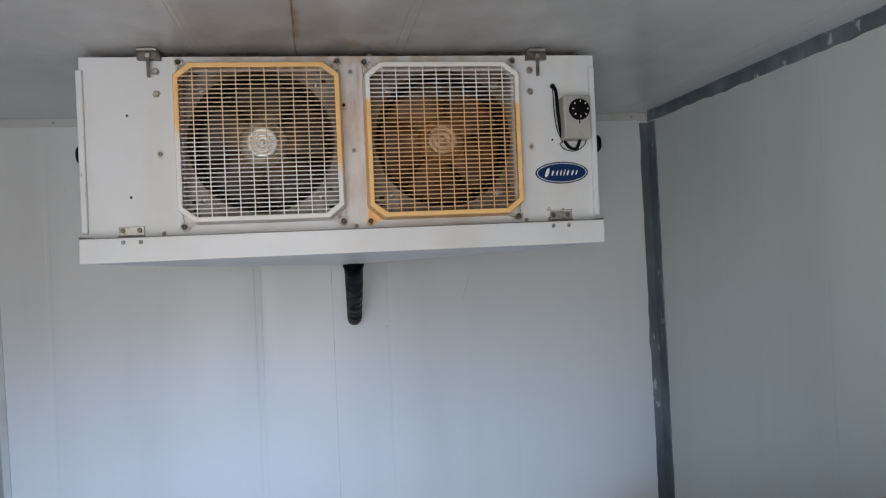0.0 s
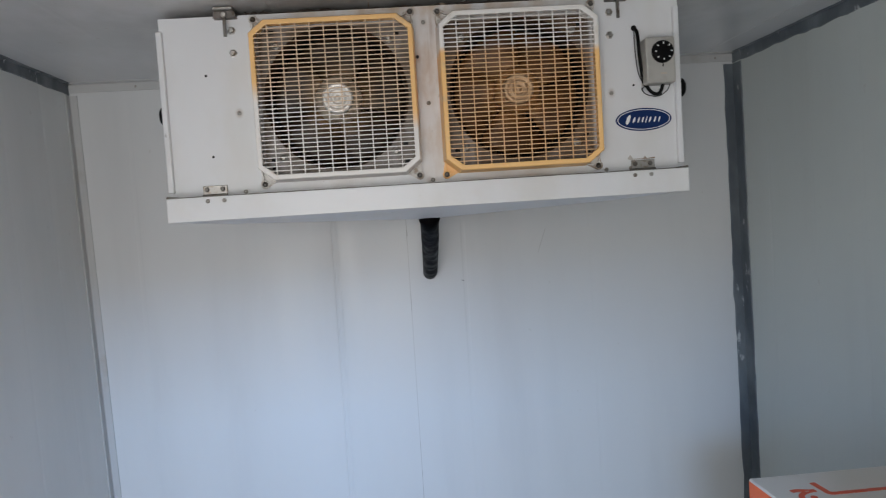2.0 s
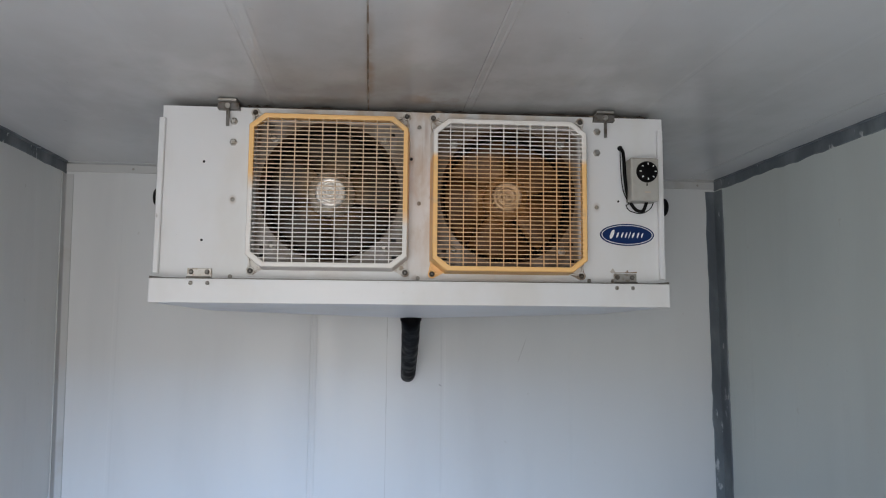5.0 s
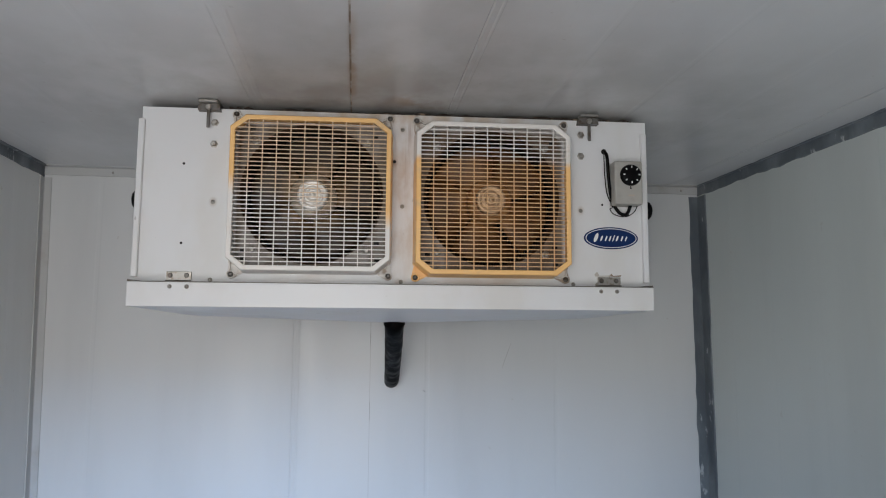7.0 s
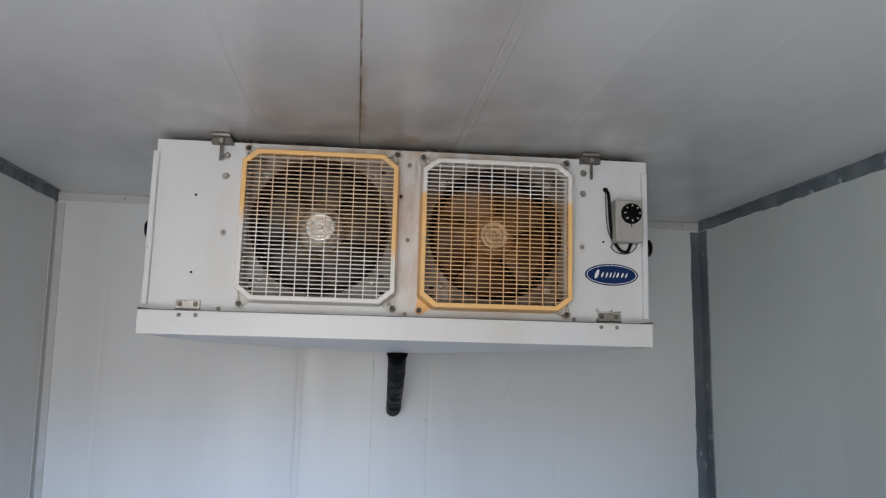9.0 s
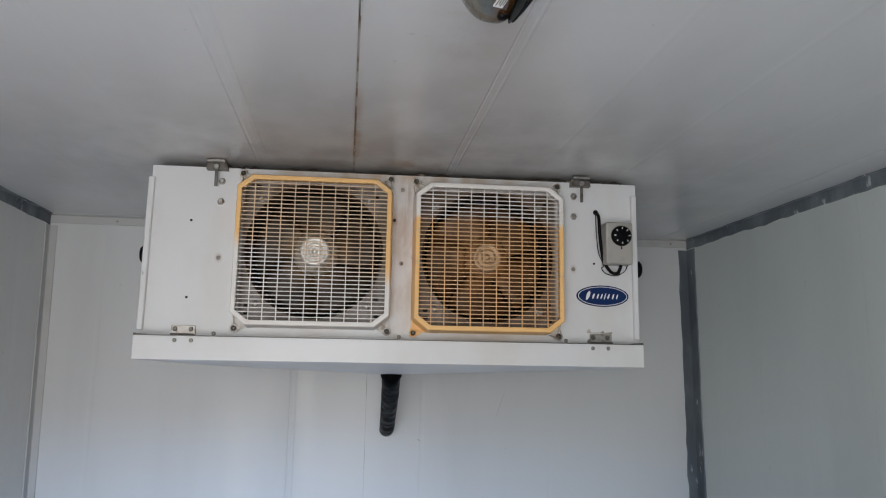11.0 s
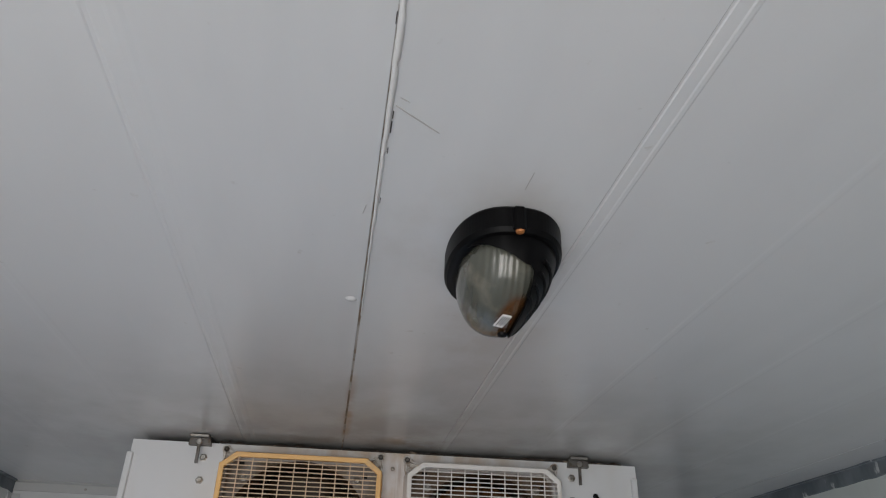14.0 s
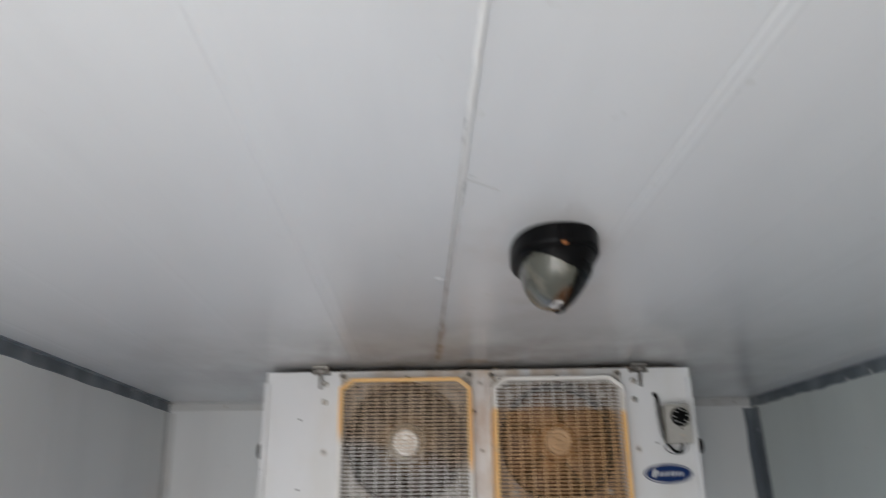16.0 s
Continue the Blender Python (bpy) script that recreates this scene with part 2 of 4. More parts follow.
_s = Mat("milky_glass", (0.115, 0.118, 0.098), 0.16)
_s.mix((0.24, 0.225, 0.18), _s.ramp(_s.noise(24, 4), 0.45, 0.68, 0, 0.8))
_s.b.inputs["Transmission Weight"].default_value = 0.3
_s.b.inputs["Coat Weight"].default_value, _s.b.inputs["Coat Roughness"].default_value = 0.3, 0.08
_s.mix((0.12, 0.055, 0.018), _s.math("MULTIPLY", _s.ramp(_s.spot((0.008, -0.016, -0.094), (0.030, 0.060, 0.050)), 0.10, 0.4), _s.ramp(_s.noise(40, 3), 0.2, 0.5, 0.6, 1)))

_w = _s.t.nodes.new("ShaderNodeTexWave")
_w.inputs["Scale"].default_value, _w.inputs["Distortion"].default_value = 45, 1.5
_s.link(_s.coords((1, 0.25, 0.25)), _w.inputs["Vector"])
_s.bump(_s.math("ADD", _w.outputs["Fac"], _s.math("MULTIPLY", _s.noise(26, 3), 1.6)), 0.0022, 0.27)
M_GLASS = _s.m
_s = Mat("carton_white", (0.66, 0.65, 0.63), 0.55)
_s.mix((0.5, 0.48, 0.45), _s.ramp(_s.noise(7, 5), 0.45, 0.75, 0, 0.5))
_s.bump(_s.noise(5, 3), 0.006, 0.4)
M_CARTON = _s.m
_s = Mat("carton_orange", (0.72, 0.13, 0.035), 0.5)
_s.mix((0.6, 0.1, 0.03), _s.ramp(_s.noise(9, 5), 0.45, 0.75, 0, 0.6))
M_ORANGE = _s.m
M_PRINT = Mat("orange_red_print", (0.62, 0.10, 0.045), 0.5).m
M_NAVY = Mat("navy_print", (0.03, 0.05, 0.10), 0.4).m

# ---- builders ----
ORIGIN = {}


def thing(name, at, label, category, group="", surveyed=True):
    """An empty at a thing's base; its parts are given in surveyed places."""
    ob = new(name)
    ob.empty_display_size = 0.05
    ob.matrix_world = (SURVEY if surveyed else Matrix()) @ Matrix.Translation(at)
    ORIGIN[ob] = Vector(at)
    return tagged(ob, label, category, group)


def part(name, bm, material, parent=None, label="", smooth=False):
    mesh = bpy.data.meshes.new(name)
    if parent is not None:
        bmesh.ops.translate(bm, vec=-ORIGIN[parent], verts=bm.verts)
    bmesh.ops.recalc_face_normals(bm, faces=bm.faces)
    for f in bm.faces:
        f.smooth = smooth
    bm.to_mesh(mesh)
    bm.free()
    mesh.materials.append(material)
    ob = new(name, mesh)
    if parent is not None:
        ob.parent = parent
        ORIGIN[ob] = ORIGIN[parent]
    if label:
        ob["label"] = label
    return ob


def box(x0, x1, y0, y1, z0, z1, bevel=0.0, bm=None, segs=1):
    bm = bm or bmesh.new()
    made = bmesh.ops.create_cube(bm, size=1)["verts"]
    bmesh.ops.scale(bm, vec=(x1 - x0, y1 - y0, z1 - z0), verts=made)
    bmesh.ops.translate(bm, vec=((x0 + x1) / 2, (y0 + y1) / 2, (z0 + z1) / 2), verts=made)
    if bevel:
        edges = list({e for v in made for e in v.link_edges})
        bmesh.ops.bevel(bm, geom=edges, offset=bevel, segments=segs, affect="EDGES", profile=0.5)
    return bm


def lathe(center, profile, axis="y", n=32, bm=None):
    """Turn (radius, along) pairs round an axis through center."""
    bm = bm or bmesh.new()
    rings = []
    for r, h in profile:
        ring = []
        for i in range(n if r > 1e-6 else 1):
            a = 2 * math.pi * i / n
            u, v = r * math.cos(a), r * math.sin(a)
            p = {"y": (u, h, v), "z": (u, v, h), "x": (h, u, v)}[axis]
            ring.append(bm.verts.new(Vector(center) + Vector(p)))
        rings.append(ring)
    for a, b in zip(rings, rings[1:]):
        for i in range(n):
            if len(a) == 1 and len(b) == 1:
                continue
            if len(a) == 1:
                bm.faces.new((a[0], b[i], b[(i + 1) % n]))
            elif len(b) == 1:
                bm.faces.new((a[i], a[(i + 1) % n], b[0]))
            else:
                bm.faces.new((a[i], a[(i + 1) % n], b[(i + 1) % n], b[i]))
    return bm


def tube(points, radii, n=12, bm=None):
    """A round tube through points, with its own radius at each."""
    bm = bm or bmesh.new()
    pts = [Vector(p) for p in points]
    rings = []
    for i, p in enumerate(pts):
        d = (pts[min(i + 1, len(pts) - 1)] - pts[max(i - 1, 0)]).normalized()
        side = d.cross(Vector((1, 0.02, 0.01))).normalized()
        up = d.cross(side)
        r = radii[i] if hasattr(radii, "__len__") else radii
        rings.append([bm.verts.new(p + r * (math.cos(2 * math.pi * k / n) * side + math.sin(2 * math.pi * k / n) * up)) for k in range(n)])
    for a, b in zip(rings, rings[1:]):
        for k in range(n):
            bm.faces.new((a[k], a[(k + 1) % n], b[(k + 1) % n], b[k]))
    bm.faces.new(rings[0]), bm.faces.new(rings[-1][::-1])
    return bm


def spline(points, n):
    """Smooth points through a few given ones."""
    p = [Vector(q) for q in points]
    p = [2 * p[0] - p[1], *p, 2 * p[-1] - p[-2]]
    out = []
    for i in range(1, len(p) - 2):
        for k in range(n):
            t = k / n
            a, b, c, d = p[i - 1:i + 3]
            out.append(0.5 * (2 * b + (c - a) * t + (2 * a - 5 * b + 4 * c - d) * t * t + (3 * b - a - 3 * c + d) * t ** 3))
    return out + [p[-2]]


def prism(outline, y0, y1, bm=None):
    """An (x, z) outline given thickness from y0 (front) to y1."""
    bm = bm or bmesh.new()
    f = [bm.verts.new((x, y0, z)) for x, z in outline]
    b = [bm.verts.new((x, y1, z)) for x, z in outline]
    bm.faces.new(f), bm.faces.new(b[::-1])
    for i in range(len(f)):
        j = (i + 1) % len(f)
        bm.faces.new((f[i], b[i], b[j], f[j]))
    return bm


def ellipse(cx, cz, rx, rz, n=40, lean=0.0):
    return [(cx + rx * math.cos(2 * math.pi * i / n) + lean * rz * math.sin(2 * math.pi * i / n), cz + rz * math.sin(2 * math.pi * i / n)) for i in range(n)]


# ---- the room ----
X0, X1, Y0, Y1, H = -1.023, 1.307, -0.80, 2.633, 2.2
T = 0.08


# ribs that stand out otherwise: (relief, half width)
RELIEF = {-0.176: (-0.0009, 0.004), -0.160: (0.0007, 0.005), -0.225: (-0.0005, 0.004), -0.203: (0.0004, 0.008), 0.251: (-0.0012, 0.0024), 0.268: (0.0007, 0.0036), 0.48: (0.0003, 0.007), 0.70: (0.0003, 0.008), 0.94: (0.0002, 0.008), -0.93: (-0.0002, 0.009), -0.70: (-0.0002, 0.009), -0.46: (-0.0002, 0.009)}


def ribbed(u0, u1, ribs, length, depth=0.0008, half=0.009):
    """A panel sheet: u across, its ribs pressed in; returned as (u, d) outline."""
    line = [(u0, 0)]
    for g in ribs:
        if u0 + half < g < u1 - half:
            d, h = RELIEF.get(g, (-depth, half))
            line += [(g - h, 0), (g - h * 0.45, d), (g + h * 0.45, d), (g + h, 0)]
    return line + [(u1, 0), (u1, -0.03), (u0, -0.03)]


def sheet(outline, place, a0, a1):
    """Sweep a (u, d) outline from a0 to a1; place(u, d, a) gives the point."""
    bm = bmesh.new()
    p = [bm.verts.new(place(u, d, a0)) for u, d in outline]
    q = [bm.verts.new(place(u, d, a1)) for u, d in outline]
    bm.faces.new(p), bm.faces.new(q[::-1])
    for i in range(len(p)):
        j = (i + 1) % len(p)
        bm.faces.new((p[i], q[i], q[j], p[j]))
    return bm


def wall(name, label, x0, x1, y0, y1, z0=0.0, z1=H + T):
    return tagged(part(name, box(x0, x1, y0, y1, z0, z1), M_WALL_X), label, "wall", kind="structure")


floor = tagged(part("floor", box(X0 - T, X1 + T, Y0 - T, Y1 + T, -0.1, 0), M_FLOOR), "grey concrete cold-room floor", "floor", kind="structure")
ground = tagged(part("ground", box(-60, 60, -120, 60, -0.4, -0.11), M_GROUND), "pale bare ground outside the doorway", "ground", kind="structure")

wall_north = wall("wall_north", "white coated steel panel wall behind the cooler", X0 - T, X1 + T, Y1 + 0.03, Y1 + T)
for a, b, ribs in ((X0, 0.0862, (-0.834, -0.176, -0.160)), (0.0878, X1, (0.286, 0.75))):
    tagged(part("panel", sheet(ribbed(a, b, ribs, 0, 0.0004), lambda u, d, z: (u, Y1 - d, z), 0, H), M_WALL_Y)).parent = wall_north
part("joint", box(0.0850, 0.0890, Y1 + 0.0006, Y1 + 0.02, 0, H), M_JOINT).parent = wall_north
wall_east = wall("wall_east", "grey-white coated steel panel wall with shallow ribs, toned for its light", X1 + 0.03, X1 + T, Y0, Y1 + 0.03)
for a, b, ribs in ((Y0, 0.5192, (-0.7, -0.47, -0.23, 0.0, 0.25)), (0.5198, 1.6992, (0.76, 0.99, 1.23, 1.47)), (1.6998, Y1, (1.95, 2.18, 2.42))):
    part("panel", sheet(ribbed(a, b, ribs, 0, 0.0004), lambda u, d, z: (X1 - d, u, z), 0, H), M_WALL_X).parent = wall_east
wall_west = wall("wall_west", "grey-white coated steel panel wall with shallow ribs, toned for its light", X0 - T, X0 - 0.03, Y0, Y1 + 0.03)
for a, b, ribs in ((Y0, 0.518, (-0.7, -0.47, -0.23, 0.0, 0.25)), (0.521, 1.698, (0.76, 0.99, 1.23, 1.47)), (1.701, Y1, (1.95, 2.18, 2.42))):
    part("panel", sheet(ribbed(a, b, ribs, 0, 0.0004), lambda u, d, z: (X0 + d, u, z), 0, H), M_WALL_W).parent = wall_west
# the side walls stand a little out of plumb


def lean(obs, x, k):
    for ob in obs:
        ob.matrix_world = Matrix.Translation((x, 0, H)) @ Matrix.Rotation(-k, 4, "Y") @ Matrix.Translation((-x, 0, -H)) @ ob.matrix_world


LEAN_W, LEAN_E = 0.020, 0.009
lean([wall_west], X0, LEAN_W)
lean([wall_east], X1, LEAN_E)
# the wall behind the camera, with the open doorway
DX0, DX1, DH = -0.87, 0.17, 2.04
bm = box(X0 - T, DX0, Y0 - T, Y0, 0, H + T)
box(DX1, X1 + T, Y0 - T, Y0, 0, H + T, bm=bm)
box(DX0, DX1, Y0 - T, Y0, DH, H + T, bm=bm)
wall_south = tagged(part("wall_south", bm, M_WALL_Y), "white coated steel panel wall with an open doorway", "wall", kind="structure")

# ceiling: three runs of ribbed panel and a slab over them, one mesh
bm = box(X0 - T, X1 + T, Y0 - T, Y1 + T, H + 0.03, H + T)
for a, b, ribs in ((X0, 0.0102, (-0.93, -0.70, -0.46, -0.225, -0.203)), (0.0140, 1.186, (0.251, 0.268, 0.48, 0.70, 0.94)), (1.189, X1, ())):
    other = sheet(ribbed(a, b, ribs, 0, 0.0007), lambda u, d, y: (u, y, H - d), Y0, Y1)
    tmp = bpy.data.meshes.new("tmp")
    other.to_mesh(tmp)
    bm.from_mesh(tmp)
    other.free()
    bpy.data.meshes.remove(tmp)
ceiling = tagged(part("ceiling", bm, M_CEIL), "white ribbed steel ceiling panels with brown stains and painted shade by the cooler", "ceiling", kind="structure")


def bead(name, x, y0, y1, width, drop, material, seed, wander=0.0015, step=0.02):
    """A hand-laid strip of sealant along a ceiling joint, uneven along its edges."""
    rnd = random.Random(seed)
    bm = bmesh.new()
    rows, n, drift = [], int((y1 - y0) / step), 0.0
    for i in range(n + 1):
        y = y0 + (y1 - y0) * i / n
        taper = min(1, 2.2 * (n - i) / n + 0.2)
        drift = 0.7 * drift + rnd.uniform(-wander, wander)
        chip = rnd.uniform(0.45, 0.8) if rnd.random() < 0.14 else 1.0
        v = width * taper
        w = v * rnd.uniform(0.86, 1.08) * chip
        c = x + drift * taper
        rows.append([bm.verts.new((c - v, y, H + 0.004)), bm.verts.new((c - v, y, H - 0.0012)), bm.verts.new((c, y, H - drop * rnd.uniform(0.7, 1.2))),
                     bm.verts.new((c + w, y, H - 0.0012)), bm.verts.new((c + w, y, H + 0.004))])
    for a, b in zip(rows, rows[1:]):
        for k in range(4):
            bm.faces.new((a[k], a[k + 1], b[k + 1], b[k]))
    bm.faces.new(rows[0]), bm.faces.new(rows[-1][::-1])
    return tagged(part(name, bm, material, smooth=True), "uneven white sealant bead along a ceiling joint", "sealant", kind="structure")


tagged(part("joint_gap", box(0.0103, 0.0139, Y0, Y1, H + 0.0015, H + 0.02), M_GRIME), "rust-stained open joint between ceiling panels", "joint", kind="structure")
# the bead starts broad near the door and ends half way to the cooler
bead("sealant_bead", 0.0137, Y0, 1.02, 0.0035, 0.0028, M_SEAL, 3, 0.0004, 0.007)
# grey strip laid to paint the thin shadow along the bead's edge
tagged(part("joint_shadow", box(0.0098, 0.0105, -0.4, 1.05, H - 0.0012, H + 0.002), M_MARK), "thin painted shadow line beside the ceiling sealant", "joint", kind="structure")
for i, (x, y, l, w) in enumerate(((0.0177, 0.555, 0.010, 0.0005), (0.0175, 0.570, 0.016, 0.0006), (0.0099, 0.40, 0.022, 0.0006), (0.0097, 0.44, 0.012, 0.0004), (0.0175, 0.61, 0.008, 0.0004), (0.0173, 0.70, 0.010, 0.0003))):
    tagged(part("crack", box(x - w, x + w, y, y + l, H - 0.0013, H + 0.002), M_CRACK), "black crack along the ceiling sealant", "crack", kind="structure")


def scratch(points, width, material, label, plane):
    """A thin mark on a surface: points across it, laid 0.6 mm proud."""
    bm = bmesh.new()
    left, right = [], []
    for i, (u, v) in enumerate(points):
        a, b = points[max(i - 1, 0)], points[min(i + 1, len(points) - 1)]
        dx, dy = b[0] - a[0], b[1] - a[1]
        l = math.hypot(dx, dy)
        w = width * (0.35 if i in (0, len(points) - 1) else 1)
        left.append(bm.verts.new(plane(u - dy / l * w, v + dx / l * w)))
        right.append(bm.verts.new(plane(u + dy / l * w, v - dx / l * w)))
    for i in range(len(points) - 1):
        bm.faces.new((left[i], left[i + 1], right[i + 1], right[i]))
    ext = bmesh.ops.extrude_face_region(bm, geom=bm.faces[:])
    n = Vector(plane(0, 0, 0.002)) - Vector(plane(0, 0, 0))
    bmesh.ops.translate(bm, vec=n, verts=[v for v in ext["geom"] if isinstance(v, bmesh.types.BMVert)])
    return tagged(part("scratch", bm, material), label, "scratch", kind="structure")


def on_ceiling(u, v, d=0.0):
    return (u, v, H - 0.0008 + d)


def on_back(u, v, d=0.0):
    return (u, Y1 - 0.0008 + d, v)


scratch(((0.019, 0.547), (0.041, 0.5635), (0.0625, 0.579)), 0.0006, M_MARK, "fine grey scratch beside a ceiling joint", on_ceiling)
scratch(((0.022, 0.536), (0.031, 0.541)), 0.0006, M_MARK, "fine grey scratch beside a ceiling joint", on_ceiling)
scratch(((0.164, 0.654), (0.1655, 0.6235)), 0.0009, M_MARK, "short grey scuff on the ceiling", on_ceiling)
scratch(((0.0005, 0.735), (0.003, 0.718)), 0.001, M_MARK, "short grey scuff on the ceiling", on_ceiling)
scratch(((0.022, 0.392), (0.026, 0.386)), 0.0022, M_MARK, "small grey smear beside the ceiling sealant", on_ceiling)
scratch(((0.585, 1.61), (0.572, 1.575), (0.553, 1.523)), 0.0007, M_MARK, "fine curved scratch on the back wall", on_back)
scratch(((0.272, 1.446), (0.28, 1.441)), 0.002, M_CRACK, "small dark mark on the back wall", on_back)
tagged(part("filler_dab", lathe((-0.003, 0.968, H + 0.002), ((0.0, -0.0045), (0.005, -0.004), (0.0085, -0.002), (0.009, 0.0)), "z", 14), M_CEIL, smooth=True), "small white dab of filler on the ceiling", "filler", kind="structure")


def angle_trim(name, label, start, end, a, b, wa, wb, material, jitter=0.0, seed=1, step=0.04, thick=0.003):
    """A corner angle between two surfaces: legs along a and b from the corner, edges as uneven as its sealant."""
    rnd = random.Random(seed)
    start, end, a, b = Vector(start), Vector(end), Vector(a), Vector(b)
    n = max(1, int((end - start).length / step)) if jitter else 1
    bm, rows = bmesh.new(), []
    for i in range(n + 1):
        p = start.lerp(end, i / n)
        ja, jb = rnd.gauss(0, jitter), rnd.gauss(0, jitter)
        if jitter and rnd.random() < 0.12:
            ja += rnd.uniform(0, 3) * jitter
        t = thick
        rows.append([bm.verts.new(p + q) for q in (a * (wa + ja), a * (wa + ja - 0.002) + b * t, a * t * 1.6 + b * t, a * t + b * t * 1.6, b * (wb + jb - 0.002) + a * t, b * (wb + jb), Vector((0, 0, 0)))])
    for r, s in zip(rows, rows[1:]):
        for k in range(7):
            j = (k + 1) % 7
            bm.faces.new((r[k], s[k], s[j], r[j]))
    bm.faces.new(rows[0]), bm.faces.new(rows[-1][::-1])
    return tagged(part(name, bm, material), label, "corner trim", kind="structure")


DARK = "dark grey corner angle smeared with sealant"
angle_trim("trim_corner_east", DARK, (X1, Y1, 0), (X1, Y1, H - 0.04), (-1, 0, 0), (0, -1, 0), 0.036, 0.060, M_DARKTRIM, 0.0013, 2)
angle_trim("trim_ceiling_east", DARK, (X1, Y0, H), (X1, Y1, H), (0, 0, -1), (-1, 0, 0), 0.038, 0.014, M_DARKTRIM, 0.0018, 5)
angle_trim("trim_ceiling_west", DARK, (X0, Y0, H), (X0, Y1, H), (0, 0, -1), (1, 0, 0), 0.036, 0.020, M_DARKTRIM, 0.0012, 6)
angle_trim("trim_ceiling_north", "light grey riveted corner angle under the ceiling", (X0, Y1, H), (X1, Y1, H), (0, 0, -1), (0, -1, 0), 0.031, 0.03, M_LIGHTTRIM)
angle_trim("trim_corner_west", "light grey corner angle between two panel walls", (X0, Y1, 0), (X0, Y1, H - 0.04), (1, 0, 0), (0, -1, 0), 0.027, 0.034, M_LIGHTTRIM)
lean([bpy.data.objects["trim_corner_east"]], X1, LEAN_E)
lean([bpy.data.objects["trim_corner_west"]], X0, LEAN_W)
for x in (-0.80, -0.28, 0.35, 0.9, 1.24):
    tagged(part("rivet", lathe((x, Y1 - 0.003, H - 0.017), ((0, -0.0025), (0.003, -0.002), (0.0045, 0)), "y", 10), M_ZINC), "small rivet in the corner angle", "rivet", kind="structure", group="angle rivets")

# ---- the cooler on the back wall ----
UX, UY, UZ = 0.075, 1.83, 1.576
unit = thing("evaporator_unit", (UX, UY, UZ), "white two-fan evaporator cooler hung under the ceiling, amber-stained grilles", "cooler")
FX0, FX1, FZ0, FZ1 = -0.541, 0.691, 1.628, 2.052
FANS = ((-0.138, 1.850, 0.171), (0.299, 1.848, 0.169))

# face plate with two round openings
bm = bmesh.new()
loops = [[(FX0, FZ0), (FX1, FZ0), (FX1, FZ1), (FX0, FZ1)]] + [ellipse(cx, cz, r, r, 56) for cx, cz, r in FANS]
edges = []
for loop in loops:
    vs = [bm.verts.new((x, UY, z)) for x, z in loop]
    edges += [bm.edges.new((vs[i], vs[(i + 1) % len(vs)])) for i in range(len(vs))]
bmesh.ops.triangle_fill(bm, use_beauty=True, edges=edges)
ext = bmesh.ops.extrude_face_region(bm, geom=bm.faces[:])
bmesh.ops.translate(bm, vec=(0, 0.002, 0), verts=[v for v in ext["geom"] if isinstance(v, bmesh.types.BMVert)])
part("face_plate", bm, M_FACE, unit, "white painted steel face with rust and amber stains, grille shade painted in")
for x, s in ((FX0, -1), (FX1, 1)):
    bm = box(min(x, x - 0.002 * s), max(x, x - 0.002 * s), UY + 0.003, 2.36, FZ0, FZ1)
    part("side_panel", bm, M_CASE, unit)
    o = x + (-0.0055 if s < 0 else -0.0015)
    i_ = o - 0.014 * s
    part("side_lip", box(min(o, i_), max(o, i_), UY - 0.010, UY + 0.012, 1.645, 2.021, 0.002), M_CASE, unit, "folded edge of the side cover")
    part("side_cover", box(min(x + 0.0005 * s, x + 0.003 * s), max(x + 0.0005 * s, x + 0.003 * s), UY + 0.0125, 2.33, 1.645, 2.021), M_CASE, unit)
    part("knob", lathe((x + 0.004 * s, UY + 0.035, 1.832), ((0, 0.017 * s), (0.018, 0.017 * s), (0.0225, 0.013 * s), (0.0235, 0.004 * s), (0.019, 0.0)), "x", 24), M_BLACK, unit, "round black plastic cover knob", True)
part("top_panel", box(FX0, FX1, UY + 0.003, 2.36, FZ1 - 0.002, FZ1), M_CASE, unit)
bm = box(FX0 + 0.01, FX1 - 0.01, 2.10, 2.30, FZ0, FZ1 - 0.01)
coil = part("coil", bm, M_COIL, unit, "dark brown coil behind the fans")
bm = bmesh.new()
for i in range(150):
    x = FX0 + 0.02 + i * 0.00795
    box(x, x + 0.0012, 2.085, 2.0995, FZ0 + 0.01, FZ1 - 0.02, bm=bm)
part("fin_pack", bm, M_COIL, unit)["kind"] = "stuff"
part("divider", box(0.076, 0.079, UY + 0.003, 2.085, FZ0, FZ1 - 0.004), M_SHROUD, unit)

